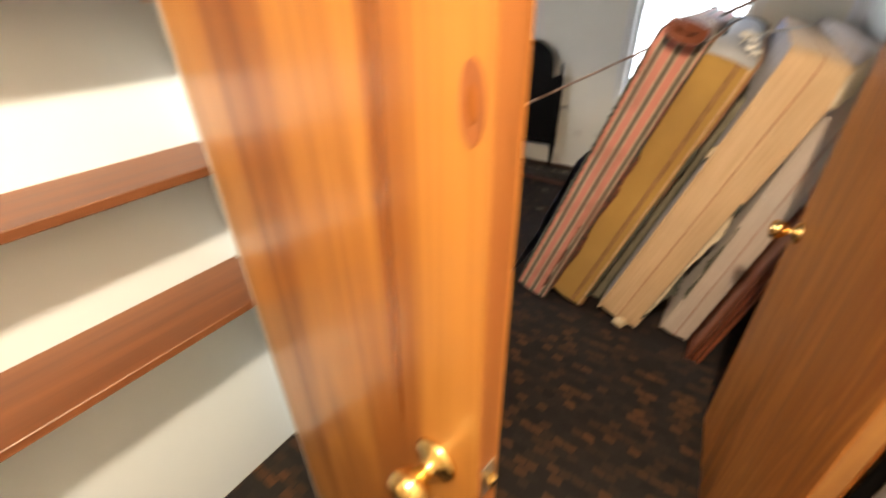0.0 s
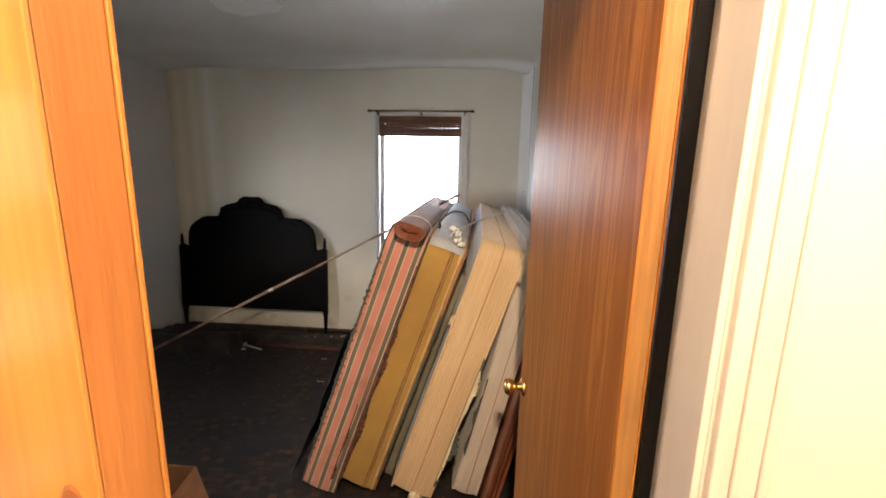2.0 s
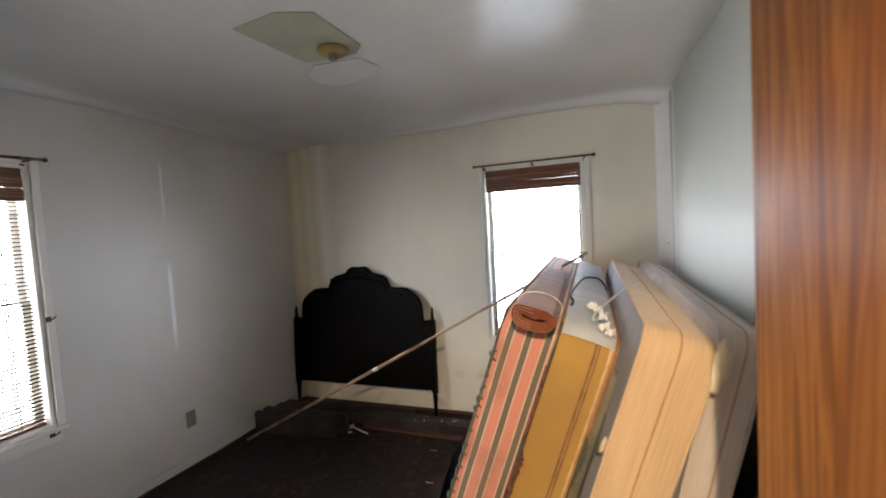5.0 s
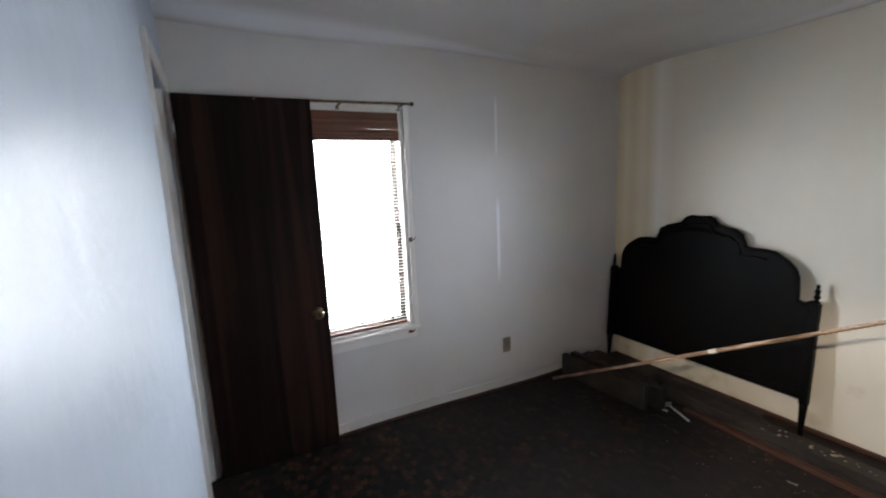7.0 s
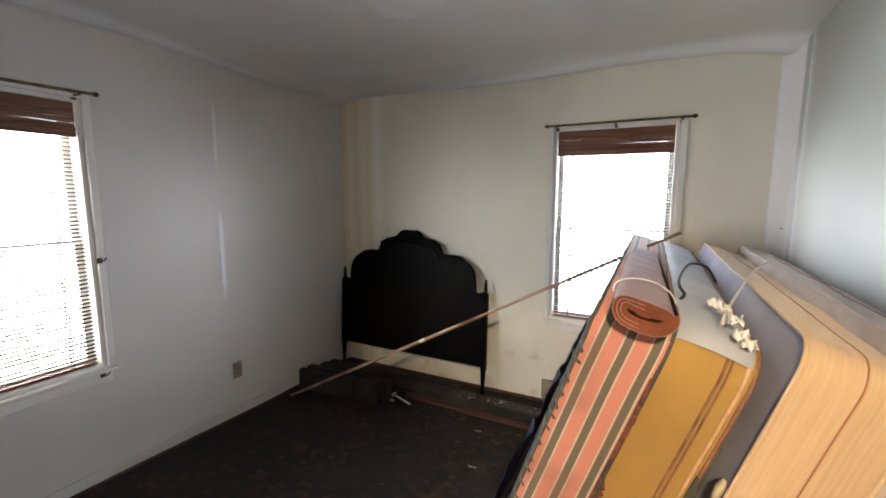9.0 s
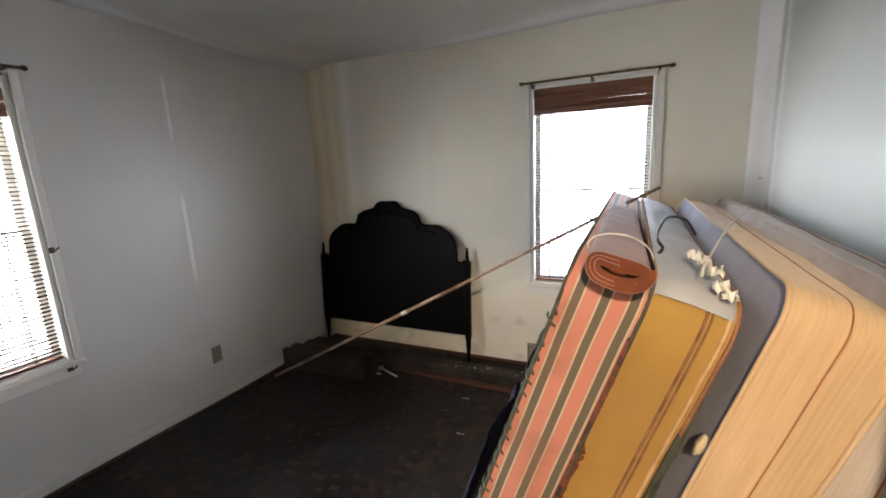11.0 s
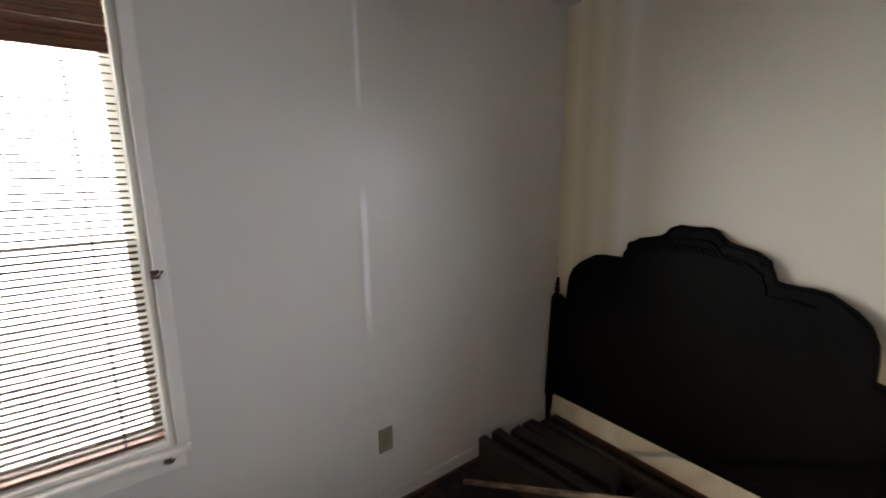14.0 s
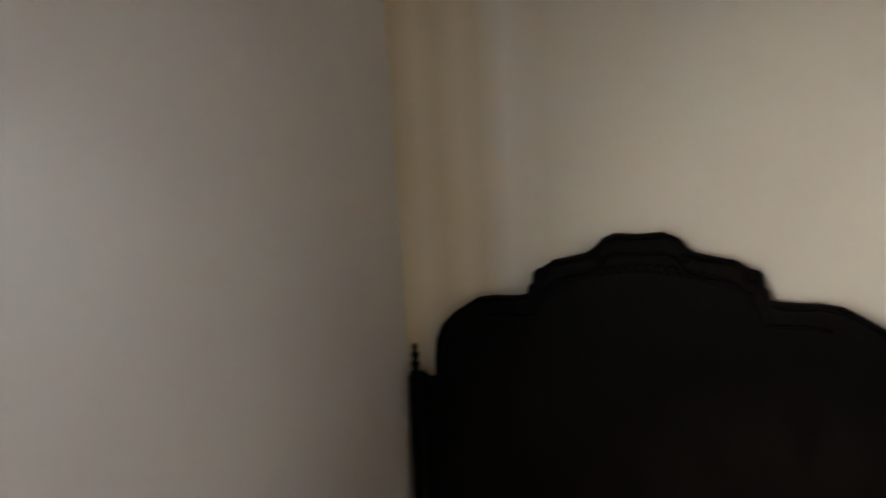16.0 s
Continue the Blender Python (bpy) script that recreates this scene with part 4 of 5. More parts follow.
for ky, kz, kr in ((0.488, 1.36, 1.0), (0.30, 0.62, 1.3)):
    knot = part("door_knot", lathe([(0.001, 0.0), (0.011, 0.0), (0.010, 0.0005), (0.001, 0.0006)], "x", 16), "pine_knot_rim", linen_door, "brown oval knot")
    knot.location, knot.scale = (0.0402, ky, kz), (1, kr, 2.6 * kr)
    core = part("knot_core", lathe([(0.001, 0.0), (0.006, 0.0), (0.005, 0.0005), (0.001, 0.0006)], "x", 12), "veneer", linen_door)
    core.location, core.scale = (0.0409, ky, kz), (1, kr, 2.2 * kr)

# linen closet shelves
for z, deep in ((1.130, 0.190), (0.805, 0.222), (1.47, 0.20), (1.81, 0.20)):
    sh = thing("shelf", pose(-1.168, LY0 - 0.11, z - 0.02), "brown stained board shelf in the linen closet", "shelf", "linen closet shelves")
    part("shelf_board", boxes([(0, deep, 0, 0.928, 0, 0.020)], 0.002, 1), "shelf", sh)
    part("cleat", boxes([(0, deep - 0.01, 0.909, 0.928, -0.035, -0.001)], 0.002, 1), "white_trim", sh, "white wooden cleat")

# the bare lamp of the hallway
hl = thing("ceiling_light", pose(0.02, -0.10, CZ + 0.02), "bare warm bulb in a plain porcelain holder on the hallway ceiling", "ceiling light")
part("holder", lathe([(0.055, -0.032), (0.058, -0.021)], n=24), "slat", hl)
part("bulb", lathe([(0.010, -0.060), (0.024, -0.054), (0.028, -0.044), (0.016, -0.022), (0.014, -0.0125)], n=20), "bulb", hl, smooth=True)


# ---- the leaning mattresses ----
def mattress(name, m, w, L, H, r, border, face, piping, label, category, seams=(), bulge=0.004, group="leaning mattresses", seed=1, tufts=True, cover=""):
    """A mattress on its long edge: w across x, L along y, H up z, with rounded corners, piped edges and soft faces."""
    t = thing(name, m, label, category, group)
    k, pts = 7, []
    for cy, cz, a0 in ((L - r, H - r, 0), (r, H - r, 90), (r, r * 0.55, 180), (L - r, r * 0.55, 270)):
        rz = r if cz > r else r * 0.55
        for i in range(k + 1):
            a = radians(a0 + 90 * i / k)
            pts.append((cy + r * math.cos(a), cz + rz * math.sin(a)))
    dense = []
    for a, b in zip(pts, pts[1:] + pts[:1]):
        n = max(1, int(math.dist(a, b) / 0.07))
        dense += [(a[0] + (b[0] - a[0]) * j / n, a[1] + (b[1] - a[1]) * j / n) for j in range(n)]
    n, cy, cz = len(dense), L / 2, H / 2

    def wob(p, s, f=5.0):
        return s * noise.noise(Vector(p) * f + Vector((seed * 9.1, 0, 0)))

    bm = bmesh.new()
    cols = 9
    rings = []
    for c in range(cols):
        f = c / (cols - 1)
        out = bulge * math.sin(math.pi * f) * 1.6
        ring = []
        for y, z in dense:
            d = Vector((0, y - cy, z - cz)).normalized()
            o = out + wob((f * w, y, z), 0.006) + wob((f * w, y, z), 0.0015, 40)
            ring.append(bm.verts.new((f * w, y + d.y * o, z + d.z * o)))
        rings.append(ring)
    for a, b in zip(rings, rings[1:]):
        for i in range(n):
            bm.faces.new((a[i], b[i], b[(i + 1) % n], a[(i + 1) % n]))
    part("border", bm, border, t, smooth=True)
    # added skin, its colour stands for window light along the top
    if cover:
        bm = bmesh.new()
        keep = [i for i in range(n) if dense[i][1] > H - r * 0.38 + 0.02 * noise.noise(Vector((i * 0.3, 1, 0)))]
        start = next(i for i in keep if (i - 1) % n not in keep)
        order = [(start + k) % n for k in range(len(keep))]
        rows = []
        for i in order:
            y, z = dense[i]
            d = Vector((0, y - cy, z - cz)).normalized()
            row = []
            for c in range(9):
                f = -0.05 + 1.10 * c / 8
                o = bulge * math.sin(math.pi * min(1, max(0, f))) * 1.6 + wob((f * w, y, z), 0.006) + 0.008 + 0.003 * noise.noise(Vector((f * 5, y * 9, z * 9)))
                drop = 0.028 if c in (0, 8) else 0
                row.append(bm.verts.new((f * w, y + d.y * (o - drop), z + d.z * (o - drop))))
            rows.append(row)
        for a, b in zip(rows, rows[1:]):
            for c in range(8):
                bm.faces.new((a[c], a[c + 1], b[c + 1], b[c]))
        part("cover_cloth", bm, cover, t, "pale blue-grey skin added for window light on the top", True)
    for side, x in ((-1, 0.0), (1, w)):
        bm = bmesh.new()
        levels = []
        for s in (1.0, 0.96, 0.88, 0.75, 0.6, 0.45, 0.3, 0.15):
            ring = []
            for y, z in dense:
                yy, zz = cy + (y - cy) * s, cz + (z - cz) * s
                e = min(1, (1 - s) * 8)
                q = 0.010 * e
                if tufts:
                    q -= 0.007 * e * (max(0, math.cos(yy * 2 * math.pi / 0.22)) * max(0, math.cos(zz * 2 * math.pi / 0.20))) ** 3
                ring.append(bm.verts.new((x + side * (q + wob((x, yy, zz), 0.007 * e, 3)), yy, zz)))
            levels.append(ring)
        for a, b in zip(levels, levels[1:]):
            for i in range(n):
                bm.faces.new((a[i], b[i], b[(i + 1) % n], a[(i + 1) % n]))
        bm.faces.new(levels[-1])
        part("panel", bm, face, t, smooth=True)
        part("piping", tube([(x, y + wob((x, y, z), 0.006), z + wob((x, y, z), 0.006)) for y, z in dense], 0.0052, 6, True), piping, t, smooth=True)
    for f, mat, rad in seams:
        out = bulge * math.sin(math.pi * f) * 1.6 + 0.001
        line = []
        for y, z in dense:
            d = Vector((0, y - cy, z - cz)).normalized()
            o = out + wob((f * w, y, z), 0.006)
            line.append((f * w, y + d.y * o, z + d.z * o))
        part("seam", tube(line, rad, 5, True), mat, t, smooth=True)
    return t


def leaning(x, y, a, z, yaw=0.0):
    return pose(x, y, z, 0, a, yaw)


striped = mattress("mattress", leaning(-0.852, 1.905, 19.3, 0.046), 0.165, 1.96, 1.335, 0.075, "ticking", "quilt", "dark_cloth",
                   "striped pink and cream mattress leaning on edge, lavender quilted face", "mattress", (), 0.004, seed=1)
golden = mattress("mattress", leaning(-0.668, 1.930, 19.0, 0.056), 0.168, 1.93, 1.275, 0.085, "gold", "lavender", "piping",
                  "mustard gold stained mattress on edge with brown seams", "mattress", ((0.66, "piping", 0.0032), (0.72, "piping", 0.0026), (0.91, "cream_piping", 0.0050)), 0.006, seed=2, cover="blue_grey")
dark_one = mattress("box_spring", leaning(-0.486, 2.05, 18.3, 0.014), 0.042, 1.80, 1.12, 0.05, "olive", "olive", "dark_cloth",
                    "thin olive-grey box spring on edge between two mattresses", "box spring", (), 0.002, seed=3, tufts=False)
cream_one = mattress("mattress", leaning(-0.414, 1.915, 17.9, 0.058), 0.185, 1.96, 1.262, 0.070, "cream", "lavender", "cream",
                     "cream ribbed mattress on edge with a torn lower corner", "mattress", ((0.50, "thread", 0.0016),), 0.006, seed=4)
pale_one = mattress("mattress", leaning(-0.128, 1.955, 13.4, 0.030), 0.112, 1.96, 1.250, 0.062, "pale", "pale", "pale",
                    "pale pinkish mattress leaning on the wall, rust thread seam", "mattress", ((0.55, "thread", 0.0016),), 0.006, seed=5)


def ragged_edge(parent, x, side, z0, z1, reach, mat, seed, label, y=-0.010):
    """A frayed strip of cloth down one front edge of a mattress, its outer rim uneven."""
    bm, rnd, rows = bmesh.new(), random.Random(seed), []
    n = int((z1 - z0) / 0.009)
    for i in range(n + 1):
        z = z0 + (z1 - z0) * i / n
        wide = max(0, noise.noise(Vector((z * 7, seed * 3.7, 0))) + 0.45) * min(1, i / 4, (n - i) / 4)
        out = side * reach * wide * rnd.uniform(0.35, 1.1)
        curl = 0.006 * noise.noise(Vector((z * 22, seed, 2)))
        rows.append([bm.verts.new((x + dx, y + dy, z + rnd.uniform(-0.003, 0.003))) for dx, dy in ((-side * 0.003, 0.003), (-side * 0.003, -0.001), (out + side * 0.002, -0.003 + curl), (out + side * 0.002, 0.000 + curl))])
    for a, b in zip(rows, rows[1:]):
        for k in range(4):
            bm.faces.new((a[k], a[(k + 1) % 4], b[(k + 1) % 4], b[k]))
    bm.faces.new(rows[0][::-1])
    bm.faces.new(rows[-1])
    return part("torn_edge", bm, mat, parent, label)


def edge_stitches(parent, x, side, z0, z1, step, mat, label):
    """Slanting loops of thick thread over one front edge."""
    me, z, rnd = None, z0, random.Random(11)
    while z < z1:
        if me is None:
            st = part("stitch", tube([(-side * 0.012, -0.012, -0.010), (-side * 0.006, -0.015, -0.002), (side * 0.002, -0.012, 0.007), (side * 0.006, -0.002, 0.011), (side * 0.007, 0.012, 0.012)], 0.0026, 6), mat, parent, label, True)
            me = st.data
        else:
            st = new("stitch", me)
            st.parent = parent
        st.location, st.rotation_euler = (x, 0, z), (0, rnd.uniform(-0.35, 0.35), 0)
        z += step * rnd.uniform(0.75, 1.3)


M["green_thread"] = material("dull_green_thread", [(0.3, (0.05, 0.07, 0.055)), (0.7, (0.10, 0.12, 0.10))], 30, rough=0.9, bump=0.3)
M["rusty_cloth"] = material("rusty_frayed_binding", [(0.38, (0.035, 0.022, 0.016)), (0.5, (0.16, 0.045, 0.025)), (0.62, (0.045, 0.035, 0.025))], 28, rough=0.95, bump=0.6)
edge_stitches(striped, 0.0, -1, 0.16, 1.24, 0.040, "green_thread", "slanting loop of dull green thread")
ragged_edge(striped, 0.160, 1, 0.10, 1.22, 0.014, "rusty_cloth", 3, "frayed rusty binding")
ragged_edge(striped, 0.128, 1, 0.10, 0.52, 0.034, "rusty_cloth", 5, "dark torn patch of ticking")
ragged_edge(golden, 0.004, 1, 0.08, 0.86, 0.016, "rusty_cloth", 8, "frayed dark binding")
ragged_edge(golden, 0.164, 1, 0.10, 0.98, 0.016, "dark_cloth", 13, "ragged dark green cloth")
ragged_edge(dark_one, 0.036, 1, 0.10, 1.00, 0.030, "dark_cloth", 17, "ragged dark green cloth")
ragged_edge(cream_one, 0.180, 1, 0.10, 0.78, 0.040, "dark_cloth", 21, "torn dark lining")
ragged_edge(cream_one, 0.182, 1, 0.14, 0.72, 0.020, "foam", 25, "bits of yellowed foam", y=-0.013)
ragged_edge(pale_one, 0.002, -1, 0.22, 0.62, 0.022, "dark_cloth", 29, "torn dark lining")


def red_frame():
    t = thing("bed_slat_frame", leaning(0.002, 1.845, 13.0, 0.012), "reddish-brown wooden bed frame panel on edge, behind the pale mattress", "bed frame")
    part("side_board", boxes([(0, 0.020, 0, 0.95, 0, 0.74)], 0.003, 1), "red_rail", t)
    for k in range(3):
        part("batten", boxes([(0.0245, 0.040, 0.002 + k * 0.42, 0.077 + k * 0.42, 0.004, 0.73)], 0.003, 1), "red_rail", t)
        part("batten", boxes([(0.0445, 0.060, 0.004 + k * 0.42, 0.079 + k * 0.42, 0.002, 0.72)], 0.003, 1), "red_rail", t)
    part("groove_strip", boxes([(0.006, 0.012, -0.004, -0.0005, 0.01, 0.73)], 0.001, 1), "dark", t)
    return t


red_frame()


def torn_piece(name, m, w, h, d, mat, label, category, seed):
    """A ragged torn lump with uneven outline."""
    rnd = random.Random(seed)
    out = []
    for k in range(22):
        a = 2 * math.pi * k / 22
        j = 1 + rnd.uniform(-0.22, 0.22)
        out.append((w / 2 * math.cos(a) * j, h / 2 * math.sin(a) * j))
    t = thing(name, m, label, category)
    bm = bmesh.new()
    rings = []
    for f, s in ((0, 0.75), (0.25, 1.0), (0.75, 1.0), (1, 0.7)):
        rings.append([bm.verts.new((u * s, f * d + rnd.uniform(-0.2, 0.2) * d * 0.4, z * s)) for u, z in out])
    for a, b in zip(rings, rings[1:]):
        for k in range(len(out)):
            bm.faces.new((a[k], a[(k + 1) % len(out)], b[(k + 1) % len(out)], b[k]))
    bm.faces.new(rings[0])
    bm.faces.new(rings[-1][::-1])
    part("lump", bm, mat, t, smooth=True)
    return t


torn_piece("foam_flap", pose(0.142, 1.900, 1.165, 0, 14, 0), 0.042, 0.135, 0.010, "foam", "torn flap of yellowed foam on the cream mattress's edge", "torn foam", 4)
torn_piece("foam_flap", pose(-0.300, 1.890, 0.035, 0, 15, 0), 0.060, 0.055, 0.03, "foam", "torn foam corner hanging at the foot of the cream mattress", "torn foam", 8)
torn_piece("foam_flap", pose(-0.150, 1.935, 0.90, 0, 25, 0), 0.020, 0.055, 0.02, "foam", "small torn tag of foam between the mattresses", "torn foam", 12)


def plastic_sheet():
    """A dark blue sheet that hangs crumpled along the open side of the striped mattress."""
    t = thing("plastic_sheet", leaning(-0.902, 2.00, 19.3, 0.0), "crumpled dark blue plastic sheet against the striped mattress", "plastic sheet")
    bm = bmesh.new()
    ny, nz = 40, 26
    f, b = [], []
    for i in range(ny + 1):
        for j in range(nz + 1):
            y, z = 1.86 * i / ny, 0.006 + 0.90 * j / nz * (0.85 + 0.2 * noise.noise(Vector((i * 0.14, 3, 0))))
            x = 0.018 * noise.noise(Vector((y * 6, z * 7, 1))) + 0.010 * noise.noise(Vector((y * 18, z * 16, 4))) - 0.03 * (1 - j / nz) ** 2
            f.append(bm.verts.new((x - 0.012, y, z)))
            b.append(bm.verts.new((x - 0.009, y, z)))
    q = lambda i, j: i * (nz + 1) + j
    for i in range(ny):
        for j in range(nz):
            bm.faces.new((f[q(i, j)], f[q(i, j + 1)], f[q(i + 1, j + 1)], f[q(i + 1, j)]))
            bm.faces.new((b[q(i, j)], b[q(i + 1, j)], b[q(i + 1, j + 1)], b[q(i, j + 1)]))
    part("sheet", bm, "navy", t, smooth=True)
    return t


plastic_sheet()


def rolled_rug():
    """A rug folded round twice into a flat roll; its end shows the coils."""
    t = thing("rolled_rug", pose(-0.322, 1.835, 1.303, -2.0, 16, 0.5), "rolled mauve rug with rust-coloured pile on the mattresses", "rug")
    L, turns = 1.75, 3.1
    line = []
    n = 90
    for i in range(n + 1):
        a = 2 * math.pi * turns * i / n
        r = 0.005 + 0.026 * i / n
        line.append((r * math.cos(a) + 0.029 * math.tanh(2.2 * math.cos(a)), r * math.sin(a) + 0.004 * math.cos(2 * a)))
    th = 0.0080

    def sheet(off0, off1, mat, name):
        bm = bmesh.new()
        rows = []
        for i, (u, z) in enumerate(line):
            p, q = line[max(0, i - 1)], line[min(n, i + 1)]
            d = Vector((q[0] - p[0], q[1] - p[1])).normalized()
            nx, nz = d.y, -d.x
            row = []
            for y in (0, 0.01, L / 2, L):
                w = 0.004 * noise.noise(Vector((u * 20, y * 3, z * 20)))
                for o in (off0, off1):
                    row.append(bm.verts.new((u + nx * o, y + w, z + nz * o)))
            rows.append(row)
        for a, b in zip(rows, rows[1:]):
            for k in range(3):
                bm.faces.new((a[2 * k], a[2 * k + 2], b[2 * k + 2], b[2 * k]))
                bm.faces.new((a[2 * k + 1], b[2 * k + 1], b[2 * k + 3], a[2 * k + 3]))
            bm.faces.new((a[0], b[0], b[1], a[1]))
            bm.faces.new((a[6], a[7], b[7], b[6]))
        return part(name, bm, mat, t, smooth=False)

    sheet(th * 0.84, th * 0.96, "roll_out", "backing")
    part("inner_fold", lathe([(0.002, -0.001), (0.0075, 0.001), (0.0085, 0.02), (0.0085, L - 0.02), (0.002, L - 0.01)], "y", 14), "roll_in", t, smooth=True).scale = (2.3, 1, 1)
    sheet(-th * 0.55, th * 0.83, "roll_in", "fibre_side")
    part("tie", tube([(0.072 * math.cos(a), 0.20 + 0.01 * math.sin(2 * a), 0.042 * math.sin(a)) for a in np.linspace(0, 2 * math.pi, 24, endpoint=False)], 0.0022, 6, True), "cord", t, "thin white string", True)
    return t


rolled_rug()


def cord(name, pts, r, mat, label):
    """A cord through points, smoothed."""
    P = [Vector(p) for p in pts]
    out = []
    for i in range(len(P) - 1):
        p0, p1, p2, p3 = P[max(0, i - 1)], P[i], P[i + 1], P[min(len(P) - 1, i + 2)]
        for k in range(8):
            s = k / 8
            out.append(0.5 * ((2 * p1) + (p2 - p0) * s + (2 * p0 - 5 * p1 + 4 * p2 - p3) * s * s + (3 * p1 - p0 - 3 * p2 + p3) * s ** 3))
    out.append(P[-1])
    o = out[0].copy()
    t = thing(name, Matrix.Translation(o), label, "rope")
    part("strand", tube([q - o for q in out], r, 6), mat, t, smooth=True)
    return t


cord("rope", [(-0.165, 1.99, 1.262), (-0.14, 2.10, 1.275), (0.03, 2.8, 1.262), (0.165, 3.2, 1.258)], 0.0035, "cord", "thin white cord stretched over the tops of the mattresses")
cord("rope", [(-0.236, 2.20, 1.262), (-0.228, 2.19, 1.280), (-0.238, 2.24, 1.292), (-0.228, 2.40, 1.296), (-0.19, 2.60, 1.305), (-0.13, 2.68, 1.285), (-0.10, 2.66, 1.235)], 0.0045, "black_cord", "black cord looped between the rug and the gold mattress")


def crumpled_tags():
    t = thing("crumpled_paper", pose(-0.136, 1.985, 1.262), "crumpled white paper tags on the gold mattress's corner", "paper")
    rnd = random.Random(9)
    for k, (x, y, z) in enumerate(((-0.03, 0.14, 0.015), (-0.012, 0.10, 0.008), (0.0, 0.035, 0.004), (0.018, -0.025, -0.030), (0.002, -0.02, -0.014))):
        bm = bmesh.new()
        n = 5
        g = [[bm.verts.new((x + (i / n - 0.5) * 0.026 + rnd.uniform(-1, 1) * 0.004, y + (j / n - 0.5) * 0.040, z + rnd.uniform(-1, 1) * 0.011)) for j in range(n + 1)] for i in range(n + 1)]
        for i in range(n):
            for j in range(n):
                bm.faces.new((g[i][j], g[i + 1][j], g[i + 1][j + 1], g[i][j + 1]))
        r = bmesh.ops.extrude_face_region(bm, geom=list(bm.faces))
        bmesh.ops.translate(bm, verts=[v for v in r["geom"] if isinstance(v, bmesh.types.BMVert)], vec=(0, 0, 0.002))
        part("tag", bm, "paper", t)
    return t


crumpled_tags()


# ---- the headboard ----
def headboard():
    t = thing("headboard", pose(-2.150, 3.888, 0.0, -3.3, 0, 0), "tall black carved wooden headboard with crested top against the wall", "headboard")
    half = [(0.062, 1.250), (0.095, 1.236), (0.118, 1.205), (0.140, 1.190), (0.195, 1.180), (0.235, 1.172), (0.262, 1.150), (0.285, 1.140), (0.288, 1.112), (0.300, 1.100),
            (0.306, 1.066), (0.335, 1.058), (0.420, 1.060), (0.470, 1.052), (0.505, 1.030), (0.545, 1.005), (0.585, 0.965), (0.606, 0.915), (0.612, 0.850), (0.614, 0.775), (0.645, 0.768), (0.676, 0.790)]
    top = [(x, z) for x, z in half]
    left = [(-x, z) for x, z in reversed(half)]
    outline = [(-0.676, 0.185)] + left + [(0.0, 1.246)] + top + [(0.676, 0.185)]
    part("board", prism(outline, -0.012, 0.012, "y", 0.003), "head", t)
    moulding = [(x, -0.015, z - 0.010) for x, z in left[1:] + [(0.0, 1.246)] + top[:-1]]
    part("edge_moulding", tube(moulding, 0.008, 8), "head", t, smooth=True)
    inner = [(x * 0.93, -0.015, z - 0.058) for x, z in [p for p in left if p[1] > 1.04] + [(0, 1.246)] + [p for p in top if p[1] > 1.04]]
    part("applied_moulding", tube(inner, 0.0055, 8), "head", t, smooth=True)
    for s in (-1, 1):
        part("scroll", tube([(s * (0.268 + 0.020 * math.cos(a) * (1 - a / 14)), -0.016, 1.128 + 0.020 * math.sin(a) * (1 - a / 14)) for a in np.linspace(0, 10, 30)], 0.005, 6), "head", t, smooth=True)
        part("scroll", tube([(s * (0.112 + 0.014 * math.cos(a) * (1 - a / 14)), -0.016, 1.176 + 0.014 * math.sin(a) * (1 - a / 14)) for a in np.linspace(0, 10, 24)], 0.004, 6), "head", t, smooth=True)
    carve = bmesh.new()
    for k in range(-7, 8):
        x = k * 0.026
        z = 1.150 - 0.9 * x * x
        tube([(x + 0.010 * math.cos(a), -0.014, z + 0.012 * math.sin(a)) for a in np.linspace(0, 5.2, 9)], 0.0035, 5, False, carve)
    part("carving", carve, "head", t, "band of carved leaves")
    part("cross_rail", boxes([(-0.676, 0.676, -0.016, 0.014, 0.186, 0.235)], 0.004), "head", t)
    for s in (-1, 1):
        x = s * 0.698
        leg = part("post", boxes([(x - 0.021, x + 0.021, -0.021, 0.021, 0.16, 0.775)], 0.004), "head", t)
        part("foot", lathe([(0.011, -FLOOR_DROP), (0.016, -FLOOR_DROP + 0.012), (0.013, -FLOOR_DROP + 0.035), (0.020, 0.12), (0.021, 0.1595)], n=12, at=(x, 0, 0)), "head", leg, smooth=True)
        part("finial", lathe([(0.019, 0.776), (0.020, 0.785), (0.010, 0.793), (0.015, 0.806), (0.016, 0.816), (0.009, 0.828), (0.014, 0.842), (0.014, 0.850), (0.007, 0.862), (0.010, 0.872), (0.008, 0.882), (0.002, 0.888)], n=14, at=(x, 0, 0)), "head", leg, smooth=True)
    return t


headboard()


# ---- boards on the floor ----
def plank(name, x0, y0, x1, y1, w, h, z, mat, label, group="boards along the wall", tilt=0.0, lip=False):
    a, b = Vector((x0, y0, z)), Vector((x1, y1, z))
    L = (b - a).length
    t = thing(name, pose(x0, y0, z, tilt, 0, math.degrees(math.atan2(y1 - y0, x1 - x0))), label, "bed rail", group)
    part("board", boxes([(0, L, -w / 2, w / 2, 0, h)], 0.004), mat, t)
    if lip:
        part("ledge", boxes([(0.01, L - 0.01, -w / 2 - 0.022, -w / 2 - 0.0005, 0.0, 0.022)], 0.002, 1), mat, t)
        part("rail_hook", boxes([(-0.006, -0.0005, -w / 4, w / 4, 0.02, h - 0.02)], 0.001, 1), "steel", t, "steel hook plate")
    return t


